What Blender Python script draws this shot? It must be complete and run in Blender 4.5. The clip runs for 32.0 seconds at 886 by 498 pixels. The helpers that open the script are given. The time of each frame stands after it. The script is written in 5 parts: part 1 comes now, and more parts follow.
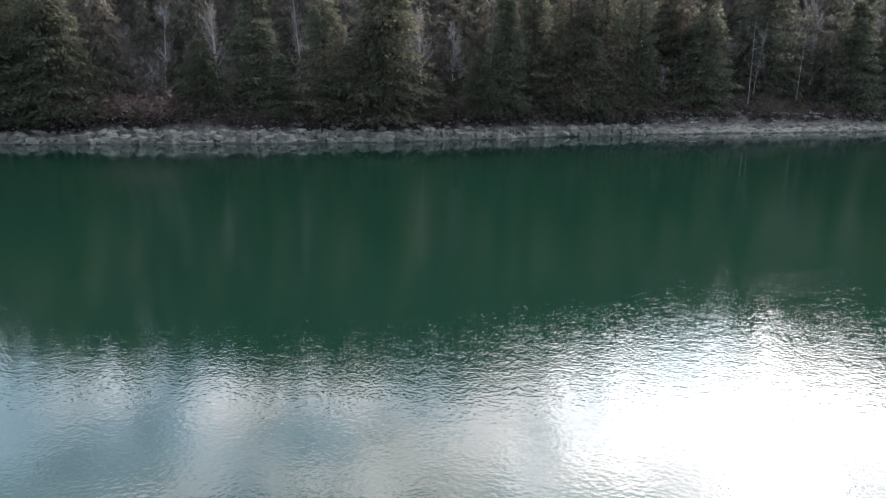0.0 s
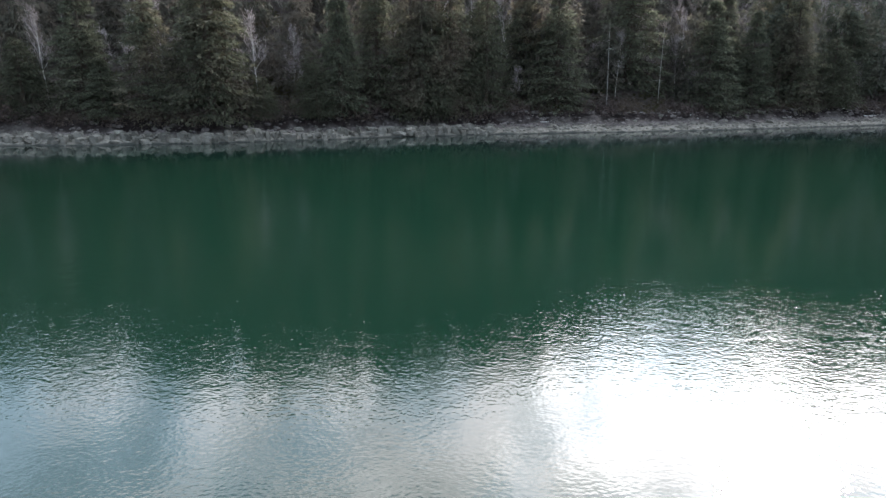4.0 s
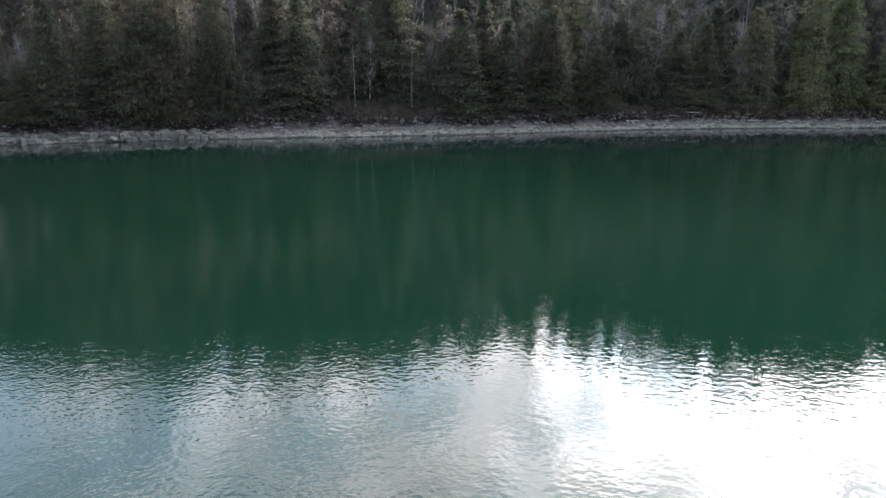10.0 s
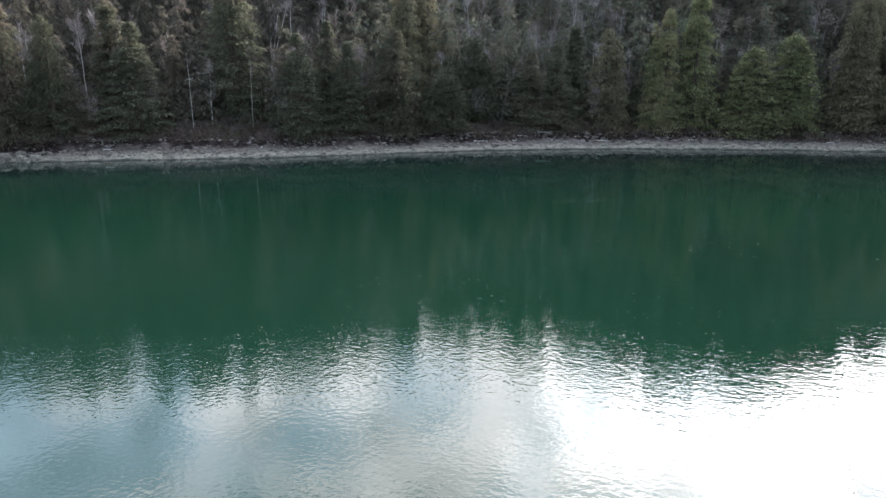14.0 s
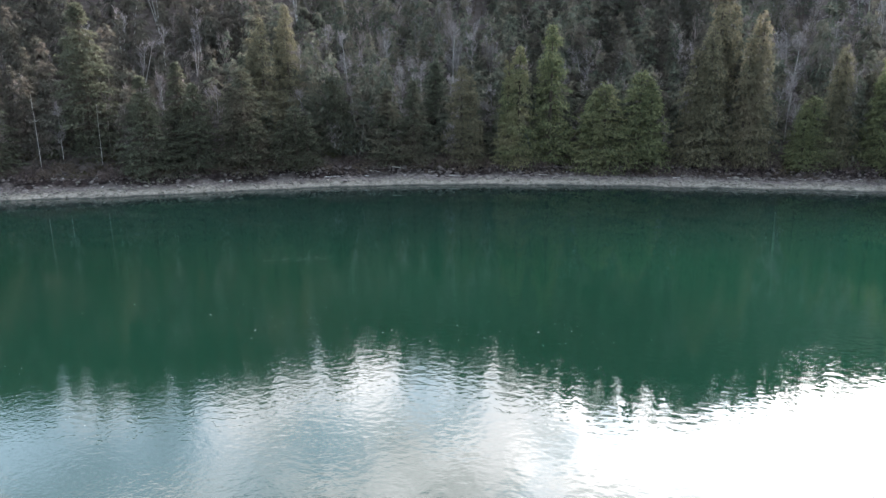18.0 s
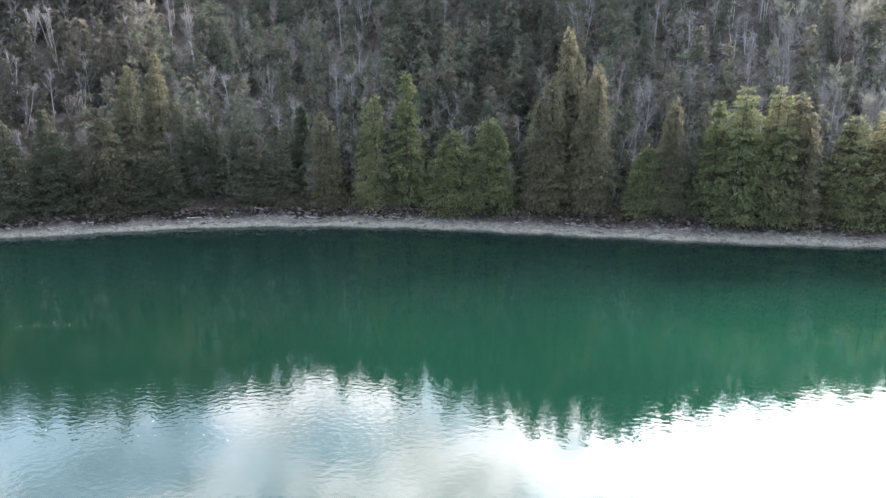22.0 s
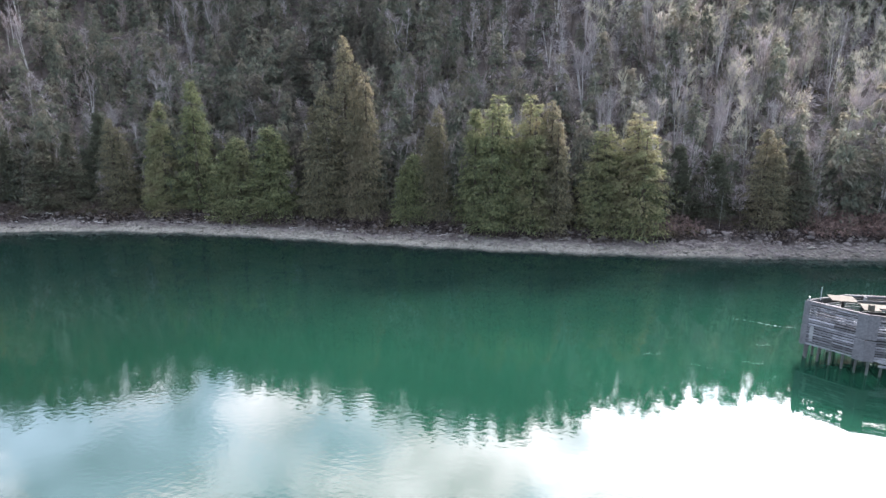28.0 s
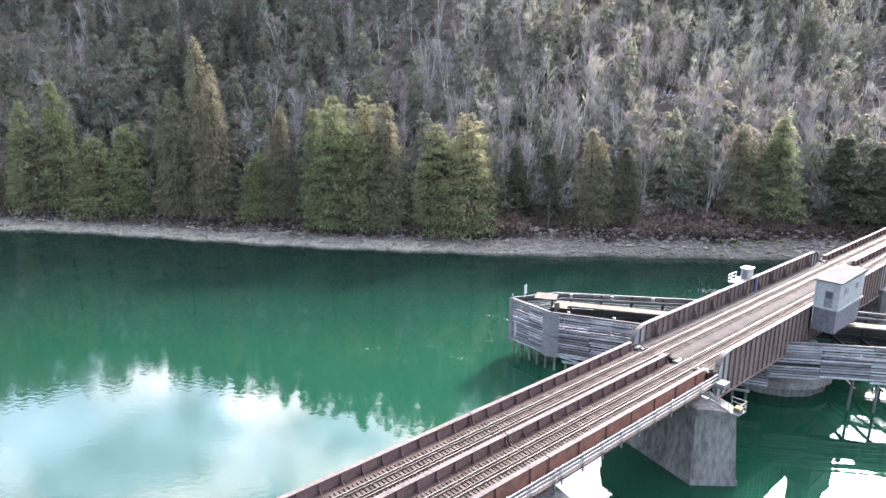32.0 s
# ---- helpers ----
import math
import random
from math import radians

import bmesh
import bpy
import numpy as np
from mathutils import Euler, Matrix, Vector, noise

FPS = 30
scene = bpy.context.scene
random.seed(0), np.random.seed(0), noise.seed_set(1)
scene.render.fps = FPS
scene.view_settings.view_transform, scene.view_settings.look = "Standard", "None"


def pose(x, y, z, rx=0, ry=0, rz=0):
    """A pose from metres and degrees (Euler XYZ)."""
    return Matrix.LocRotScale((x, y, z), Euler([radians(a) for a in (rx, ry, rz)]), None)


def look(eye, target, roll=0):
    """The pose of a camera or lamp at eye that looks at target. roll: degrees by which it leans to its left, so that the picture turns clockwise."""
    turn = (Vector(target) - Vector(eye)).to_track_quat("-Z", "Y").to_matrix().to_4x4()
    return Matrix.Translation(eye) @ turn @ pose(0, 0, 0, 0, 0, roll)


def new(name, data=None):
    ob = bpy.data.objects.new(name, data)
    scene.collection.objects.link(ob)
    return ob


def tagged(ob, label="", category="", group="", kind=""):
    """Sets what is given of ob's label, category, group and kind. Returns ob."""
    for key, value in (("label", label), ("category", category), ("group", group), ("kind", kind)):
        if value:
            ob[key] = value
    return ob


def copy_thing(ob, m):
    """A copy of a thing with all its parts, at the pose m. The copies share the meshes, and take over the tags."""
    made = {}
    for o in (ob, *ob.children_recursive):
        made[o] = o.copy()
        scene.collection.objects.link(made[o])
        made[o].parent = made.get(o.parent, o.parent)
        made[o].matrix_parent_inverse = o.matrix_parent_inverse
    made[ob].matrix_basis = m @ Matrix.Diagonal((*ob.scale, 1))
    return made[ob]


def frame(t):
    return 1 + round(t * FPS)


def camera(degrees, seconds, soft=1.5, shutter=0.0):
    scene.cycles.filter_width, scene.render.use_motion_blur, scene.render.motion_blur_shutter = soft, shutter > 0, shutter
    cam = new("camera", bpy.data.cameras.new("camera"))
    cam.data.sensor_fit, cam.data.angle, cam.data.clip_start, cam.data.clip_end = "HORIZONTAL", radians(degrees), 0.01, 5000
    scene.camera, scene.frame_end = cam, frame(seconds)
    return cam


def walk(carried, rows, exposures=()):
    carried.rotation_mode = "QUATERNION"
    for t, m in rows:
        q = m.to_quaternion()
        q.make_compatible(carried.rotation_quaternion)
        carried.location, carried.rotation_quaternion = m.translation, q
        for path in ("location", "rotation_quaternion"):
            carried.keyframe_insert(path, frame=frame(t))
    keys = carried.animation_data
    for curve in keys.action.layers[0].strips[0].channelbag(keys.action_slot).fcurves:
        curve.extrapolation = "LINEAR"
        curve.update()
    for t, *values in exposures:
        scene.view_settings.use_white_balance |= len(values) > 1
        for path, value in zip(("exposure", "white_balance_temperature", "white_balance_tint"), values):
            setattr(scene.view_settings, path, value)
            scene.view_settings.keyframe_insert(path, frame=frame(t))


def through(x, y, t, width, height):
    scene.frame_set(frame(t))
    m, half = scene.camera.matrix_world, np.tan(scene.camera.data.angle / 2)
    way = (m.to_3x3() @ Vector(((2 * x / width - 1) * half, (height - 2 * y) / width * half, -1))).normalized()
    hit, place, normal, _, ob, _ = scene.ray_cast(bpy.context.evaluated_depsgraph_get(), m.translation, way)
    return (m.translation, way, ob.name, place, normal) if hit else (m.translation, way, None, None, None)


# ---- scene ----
cam = camera(69.0, 32.0)
PATH = [
    (0, (0.005, -0.01, 9.869), (0.025, 1.928, 9.375), 0.1),
    (1, (7.324, 0.112, 9.449), (7.347, 2.051, 8.96), -0.0),
    (1.5, (11.055, 0.138, 9.582), (11.08, 2.078, 9.094), -0.1),
    (2, (14.863, 0.114, 9.47), (14.889, 2.054, 8.985), -0.1),
    (3, (22.805, -0.035, 9.275), (22.837, 1.905, 8.791), -0.2),
    (5.5, (43.71, -1.641, 9.069), (43.757, 0.3, 8.589), -0.2),
    (6, (48.464, -2.165, 9.089), (48.509, -0.224, 8.608), -0.2),
    (7, (58.611, -3.358, 9.2), (58.653, -1.418, 8.718), -0.2),
    (8.5, (74.163, -4.815, 9.528), (74.204, -2.875, 9.046), -0.1),
    (9, (79.366, -5.393, 9.543), (79.408, -3.452, 9.062), -0.1),
    (10, (89.709, -6.535, 10.154), (89.752, -4.594, 9.674), -0.2),
    (11, (99.824, -7.622, 13.114), (99.867, -5.681, 12.635), -0.2),
    (12, (110.007, -8.615, 15.48), (110.047, -6.674, 14.998), -0.2),
    (13, (120.658, -9.2, 16.001), (120.69, -7.26, 15.513), -0.1),
    (14, (131.713, -9.324, 16.169), (131.736, -7.385, 15.68), -0.0),
    (16.5, (159.405, -9.301, 20.268), (159.397, -7.359, 19.787), -0.3),
    (17, (165.13, -9.613, 21.773), (165.117, -7.67, 21.295), -0.3),
    (18, (176.451, -10.629, 24.289), (176.426, -8.686, 23.817), -0.3),
    (19, (187.815, -12.219, 27.66), (187.779, -10.275, 27.19), -0.2),
    (20, (199.071, -13.421, 31.213), (199.024, -11.478, 30.741), -0.3),
    (21, (210.367, -14.329, 34.452), (210.311, -12.387, 33.977), -0.2),
    (22, (221.652, -14.937, 37.611), (221.589, -12.996, 37.134), -0.0),
    (23, (232.833, -14.905, 39.954), (232.761, -12.964, 39.474), -0.0),
    (23.5, (238.353, -14.79, 40.201), (238.278, -12.85, 39.72), -0.1),
    (24, (243.835, -14.7, 40.419), (243.757, -12.761, 39.936), -0.1),
    (25, (254.656, -14.689, 40.859), (254.575, -12.751, 40.371), -0.1),
    (25.5, (259.973, -14.721, 40.938), (259.892, -12.784, 40.45), -0.0),
    (27.5, (281.4, -14.848, 40.506), (281.324, -12.91, 40.022), 0.0),
    (28, (286.961, -15.051, 40.589), (286.884, -13.113, 40.103), -0.0),
    (29, (298.252, -15.396, 41.109), (298.171, -13.459, 40.617), -0.1),
    (30, (310.21, -15.782, 41.596), (310.12, -13.847, 41.099), -0.1),
    (30.5, (316.025, -15.896, 41.782), (315.932, -13.961, 41.285), -0.1),
    (31, (321.843, -16.101, 41.935), (321.748, -14.167, 41.437), -0.0),
    (31.5, (327.488, -16.31, 42.057), (327.393, -14.376, 41.558), -0.1),
    (32, (332.655, -16.447, 42.109), (332.561, -14.513, 41.607), -0.1),
]
walk(cam, [(t, look(eye, target, roll)) for t, eye, target, roll in PATH],
     exposures=[(0, 1.97, 6450, 15), (3, 2.03, 6450, 15), (7, 1.97, 6450, 15), (10, 1.91, 6450, 15), (12, 2.07, 6450, 15), (13, 2.12, 6450, 15), (20, 2.59, 6450, 15.5), (25, 2.83, 6450, 15.5), (28, 2.68, 6500, 22), (29.5, 2.65, 6500, 22), (30.5, 2.68, 6500, 22), (32, 3.07, 6500, 22)])

# ---- sky and sun ----
SUN_AZ, SUN_EL = 32.0, 31.5   # degrees from +y towards +x, and above the horizon
sun_dir = Vector((math.sin(radians(SUN_AZ)) * math.cos(radians(SUN_EL)), math.cos(radians(SUN_AZ)) * math.cos(radians(SUN_EL)), math.sin(radians(SUN_EL))))


def make_world():
    w = bpy.data.worlds.new("sky")
    w.use_nodes = True
    scene.world = w
    nt = w.node_tree
    nt.nodes.clear()
    N, L = nt.nodes.new, nt.links.new
    out, bg = N("ShaderNodeOutputWorld"), N("ShaderNodeBackground")
    sky = N("ShaderNodeTexSky")
    sky.sky_type, sky.sun_disc = "NISHITA", False
    sky.sun_elevation, sky.sun_rotation = radians(SUN_EL), radians(SUN_AZ)
    coord = N("ShaderNodeTexCoord")
    dot = N("ShaderNodeVectorMath")
    dot.operation = "DOT_PRODUCT"
    dot.inputs[1].default_value = sun_dir
    L(coord.outputs["Generated"], dot.inputs[0])
    # thin cloud, brighter towards the veiled sun
    glow = N("ShaderNodeValToRGB")
    glow.color_ramp.interpolation = "B_SPLINE"
    ramp = glow.color_ramp.elements
    ramp[0].position, ramp[0].color = 0.0, (0.165, 0.163, 0.164, 1)
    ramp[1].position, ramp[1].color = 1.0, (1.3, 1.29, 1.27, 1)
    for at, v, cool in ((0.4, 0.17, 1.02), (0.55, 0.2, 1.08), (0.7, 0.27, 1.1), (0.8, 0.35, 1.1), (0.9, 0.32, 1.05), (0.96, 0.44, 1.0), (0.985, 0.95, 1.0)):
        e = ramp.new(at)
        e.color = (v, v * (1 + (cool - 1) * 0.45), v * cool, 1)
    half = N("ShaderNodeMath")
    half.operation = "MULTIPLY_ADD"
    half.inputs[1].default_value, half.inputs[2].default_value = 0.5, 0.5
    L(dot.outputs["Value"], half.inputs[0])
    L(half.outputs[0], glow.inputs[0])
    bright = N("ShaderNodeVectorMath")
    bright.operation = "SCALE"
    bright.inputs["Scale"].default_value = CLOUD
    L(glow.outputs[0], bright.inputs[0])
    # broken cloud cover
    sep = N("ShaderNodeSeparateXYZ")
    L(coord.outputs["Generated"], sep.inputs[0])
    up = N("ShaderNodeMath")
    up.operation = "ADD"
    up.inputs[1].default_value = 0.25
    L(sep.outputs["Z"], up.inputs[0])
    flat = N("ShaderNodeVectorMath")
    flat.operation = "DIVIDE"
    comb = N("ShaderNodeCombineXYZ")
    for i in range(3):
        L(up.outputs[0], comb.inputs[i])
    L(coord.outputs["Generated"], flat.inputs[0])
    L(comb.outputs[0], flat.inputs[1])
    noise_tex = N("ShaderNodeTexNoise")
    noise_tex.inputs["Scale"].default_value = 4.2
    noise_tex.inputs["Detail"].default_value = 8
    noise_tex.inputs["Roughness"].default_value = 0.52
    L(flat.outputs[0], noise_tex.inputs["Vector"])
    cover = N("ShaderNodeMapRange")
    cover.inputs["From Min"].default_value, cover.inputs["From Max"].default_value = 0.4, 0.58
    cover.inputs["To Min"].default_value, cover.inputs["To Max"].default_value = 0.04, 1.0
    # the cover closes towards the veiled sun
    veil = N("ShaderNodeMath")
    veil.operation = "MULTIPLY_ADD"
    veil.inputs[1].default_value = 0.28
    L(dot.outputs["Value"], veil.inputs[0])
    L(noise_tex.outputs["Fac"], veil.inputs[2])
    open_sky = N("ShaderNodeMath")
    open_sky.operation = "SUBTRACT"
    open_sky.inputs[1].default_value = 0.225
    L(veil.outputs[0], open_sky.inputs[0])
    L(open_sky.outputs[0], cover.inputs["Value"])
    billow = N("ShaderNodeTexNoise")
    billow.inputs["Scale"].default_value, billow.inputs["Detail"].default_value = 8.0, 6
    L(flat.outputs[0], billow.inputs["Vector"])
    tone = N("ShaderNodeMapRange")
    tone.inputs["From Min"].default_value, tone.inputs["From Max"].default_value = 0.35, 0.65
    tone.inputs["To Min"].default_value, tone.inputs["To Max"].default_value = 0.6 * CLOUD, 1.25 * CLOUD
    L(billow.outputs["Fac"], tone.inputs["Value"])
    L(tone.outputs[0], bright.inputs["Scale"])
    blue = N("ShaderNodeVectorMath")
    blue.operation = "SCALE"
    blue.inputs["Scale"].default_value = SKY
    L(sky.outputs[0], blue.inputs[0])
    mix = N("ShaderNodeMix")
    mix.data_type = "RGBA"
    L(cover.outputs[0], mix.inputs["Factor"])
    haze = N("ShaderNodeVectorMath")
    haze.operation = "MULTIPLY_ADD"
    haze.inputs[1].default_value = (0.34, 0.45, 0.53)
    L(bright.outputs[0], haze.inputs[0])
    L(blue.outputs[0], haze.inputs[2])
    L(haze.outputs[0], mix.inputs["A"])
    L(bright.outputs[0], mix.inputs["B"])
    L(mix.outputs["Result"], bg.inputs["Color"])
    bg.inputs["Strength"].default_value = 1.0
    L(bg.outputs[0], out.inputs[0])


CLOUD, SKY = 5.0, 0.025
make_world()
sun = new("sun", bpy.data.lights.new("sun", "SUN"))
sun.data.energy, sun.data.angle, sun.data.color = 5.0, radians(8), (1.0, 0.94, 0.86)
sun.matrix_world = look(sun_dir * 400, (0, 0, 0))


# ---- materials ----
def material(name, rough=0.8, metal=0.0):
    m = bpy.data.materials.new(name)
    m.use_nodes = True
    nt = m.node_tree
    b = nt.nodes["Principled BSDF"]
    b.inputs["Roughness"].default_value, b.inputs["Metallic"].default_value = rough, metal
    return m, nt, b


def add_noise(nt, scale, detail=4, rough=0.55, vector=None, stretch=None):
    n = nt.nodes.new("ShaderNodeTexNoise")
    n.inputs["Scale"].default_value, n.inputs["Detail"].default_value, n.inputs["Roughness"].default_value = scale, detail, rough
    if vector is None:
        vector = nt.nodes.new("ShaderNodeNewGeometry").outputs["Position"]
    if stretch:
        mp = nt.nodes.new("ShaderNodeMapping")
        mp.inputs["Scale"].default_value = stretch
        nt.links.new(vector, mp.inputs["Vector"])
        vector = mp.outputs[0]
    nt.links.new(vector, n.inputs["Vector"])
    return n.outputs["Fac"]


def ramp_of(nt, fac, stops):
    r = nt.nodes.new("ShaderNodeValToRGB")
    el = r.color_ramp.elements
    for i, (p, c) in enumerate(stops):
        e = el[i] if i < 2 else el.new(p)
        e.position, e.color = p, (*c, 1)
    nt.links.new(fac, r.inputs[0])
    return r.outputs[0]


def mixed(nt, fac, a, b, mode="MIX"):
    m = nt.nodes.new("ShaderNodeMix")
    m.data_type, m.blend_type = "RGBA", mode
    for key, v in (("Factor", fac), ("A", a), ("B", b)):
        if isinstance(v, (int, float)):
            m.inputs[key].default_value = v
        elif isinstance(v, tuple):
            m.inputs[key].default_value = (*v, 1)
        else:
            nt.links.new(v, m.inputs[key])
    return m.outputs["Result"]


def ranged(nt, v, a, b, c=0.0, d=1.0):
    r = nt.nodes.new("ShaderNodeMapRange")
    for key, x in (("From Min", a), ("From Max", b), ("To Min", c), ("To Max", d)):
        r.inputs[key].default_value = x
    nt.links.new(v, r.inputs["Value"])
    return r.outputs[0]


def bumped(nt, b, height, strength, distance):
    n = nt.nodes.new("ShaderNodeBump")
    n.inputs["Strength"].default_value, n.inputs["Distance"].default_value = strength, distance
    nt.links.new(height, n.inputs["Height"])
    nt.links.new(n.outputs[0], b.inputs["Normal"])
    return n


def plain(name, lo, hi, rough=0.8, scale=3.0, metal=0.0, bump=0.02, stretch=None, rand=0.0):
    """A surface of one stuff: two tones by noise at two sizes, with fine relief."""
    m, nt, b = material(name, rough, metal)
    b.inputs["Specular IOR Level"].default_value = 0.04 if rough > 0.55 else 0.3
    big = add_noise(nt, scale * 0.25, 3, stretch=stretch)
    fine = add_noise(nt, scale * 3, 5, 0.65, stretch=stretch)
    col = ramp_of(nt, big, [(0.3, lo), (0.7, hi)])
    col = mixed(nt, 0.55, col, ramp_of(nt, fine, [(0.3, tuple(v * 0.6 for v in lo)), (0.7, tuple(min(1, v * 1.25) for v in hi))]))
    if rand:
        info = nt.nodes.new("ShaderNodeObjectInfo")
        tone = ranged(nt, info.outputs["Random"], 0, 1, 1 - rand, 1 + rand)
        grey = nt.nodes.new("ShaderNodeCombineColor")
        for i in range(3):
            nt.links.new(tone, grey.inputs[i])
        col = mixed(nt, 1.0, col, grey.outputs[0], "MULTIPLY")
    nt.links.new(col, b.inputs["Base Color"])
    bumped(nt, b, fine, 0.6, bump)
    return m


def foliage(name, lo, hi, odd, through=0.45, islands=True):
    """Leaf sprays: tone by tree and by spray, some of them of an odd colour, and a little light through them."""
    m, nt, b = material(name, 0.75)
    b.inputs["Specular IOR Level"].default_value = 0.06
    info, geo = nt.nodes.new("ShaderNodeObjectInfo"), nt.nodes.new("ShaderNodeNewGeometry")
    col = mixed(nt, geo.outputs["Random Per Island"], lo, hi)
    patch = add_noise(nt, 0.16, 3)
    by_tree = ranged(nt, info.outputs["Random"], 0.45, 1.0)
    fac = nt.nodes.new("ShaderNodeMath")
    fac.operation = "MULTIPLY"
    nt.links.new(ranged(nt, patch, 0.42, 0.66), fac.inputs[0])
    if islands:
        nt.links.new(by_tree, fac.inputs[1])
    else:
        fac.inputs[1].default_value = 0.6
    col = mixed(nt, fac.outputs[0], col, odd)
    nt.links.new(col, b.inputs["Base Color"])
    tr = nt.nodes.new("ShaderNodeBsdfTranslucent")
    nt.links.new(col, tr.inputs["Color"])
    mx = nt.nodes.new("ShaderNodeMixShader")
    mx.inputs[0].default_value = through
    nt.links.new(b.outputs[0], mx.inputs[1])
    nt.links.new(tr.outputs[0], mx.inputs[2])
    nt.links.new(mx.outputs[0], nt.nodes["Material Output"].inputs["Surface"])
    return m


def make_ground():
    m, nt, b = material("shore_and_forest_floor", 0.95)
    b.inputs["Specular IOR Level"].default_value = 0.05
    at = nt.nodes.new("ShaderNodeAttribute")
    at.attribute_name = "inland"
    wob = add_noise(nt, 0.35, 5, 0.6)
    add = nt.nodes.new("ShaderNodeMath")
    add.operation = "MULTIPLY_ADD"
    add.inputs[1].default_value = 5.0
    nt.links.new(wob, add.inputs[0])
    broad = nt.nodes.new("ShaderNodeMath")
    broad.operation = "MULTIPLY_ADD"
    broad.inputs[1].default_value = 9.0
    nt.links.new(add_noise(nt, 0.08, 3, 0.6), broad.inputs[0])
    shift = nt.nodes.new("ShaderNodeMath")
    shift.inputs[1].default_value = -4.6
    nt.links.new(at.outputs["Fac"], shift.inputs[0])
    nt.links.new(shift.outputs[0], broad.inputs[2])
    nt.links.new(broad.outputs[0], add.inputs[2])
    gravel = ramp_of(nt, add_noise(nt, 2.2, 8, 0.7), [(0.3, (0.04, 0.036, 0.031)), (0.48, (0.108, 0.099, 0.085)), (0.7, (0.195, 0.18, 0.154))])
    dirt = ramp_of(nt, add_noise(nt, 1.1, 7, 0.7), [(0.3, (0.026, 0.022, 0.0205)), (0.55, (0.062, 0.053, 0.049)), (0.75, (0.125, 0.11, 0.1))])
    floor = ramp_of(nt, add_noise(nt, 0.5, 7, 0.7), [(0.3, (0.026, 0.0215, 0.0195)), (0.55, (0.055, 0.045, 0.0405)), (0.75, (0.1, 0.083, 0.073))])
    # dark broken rock replaces the gravel towards the bridge
    where = nt.nodes.new("ShaderNodeSeparateXYZ")
    nt.links.new(nt.nodes.new("ShaderNodeNewGeometry").outputs["Position"], where.inputs[0])
    ragged = nt.nodes.new("ShaderNodeMath")
    ragged.operation = "MULTIPLY_ADD"
    ragged.inputs[1].default_value = 46.0
    nt.links.new(add_noise(nt, 0.22, 4, 0.6), ragged.inputs[0])
    nt.links.new(where.outputs["X"], ragged.inputs[2])
    gravel = mixed(nt, ranged(nt, ragged.outputs[0], 364, 384, 0.0, 0.8), gravel, dirt)
    col = mixed(nt, ranged(nt, add.outputs[0], 4.6, 7.0), gravel, dirt)
    # near-black bank soil: shadow below the overhanging boughs painted into its colour
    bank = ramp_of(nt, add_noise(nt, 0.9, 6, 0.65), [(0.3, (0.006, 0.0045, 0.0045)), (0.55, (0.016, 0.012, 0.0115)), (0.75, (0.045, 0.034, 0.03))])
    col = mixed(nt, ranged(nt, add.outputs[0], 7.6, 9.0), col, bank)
    col = mixed(nt, ranged(nt, add.outputs[0], 12.5, 17.0), col, floor)
    col = mixed(nt, ranged(nt, at.outputs["Fac"], 0.25, 0.9), (0.03, 0.03, 0.027), col)
    nt.links.new(col, b.inputs["Base Color"])
    bumped(nt, b, add_noise(nt, 3.0, 6, 0.7), 0.8, 0.15)
    return m


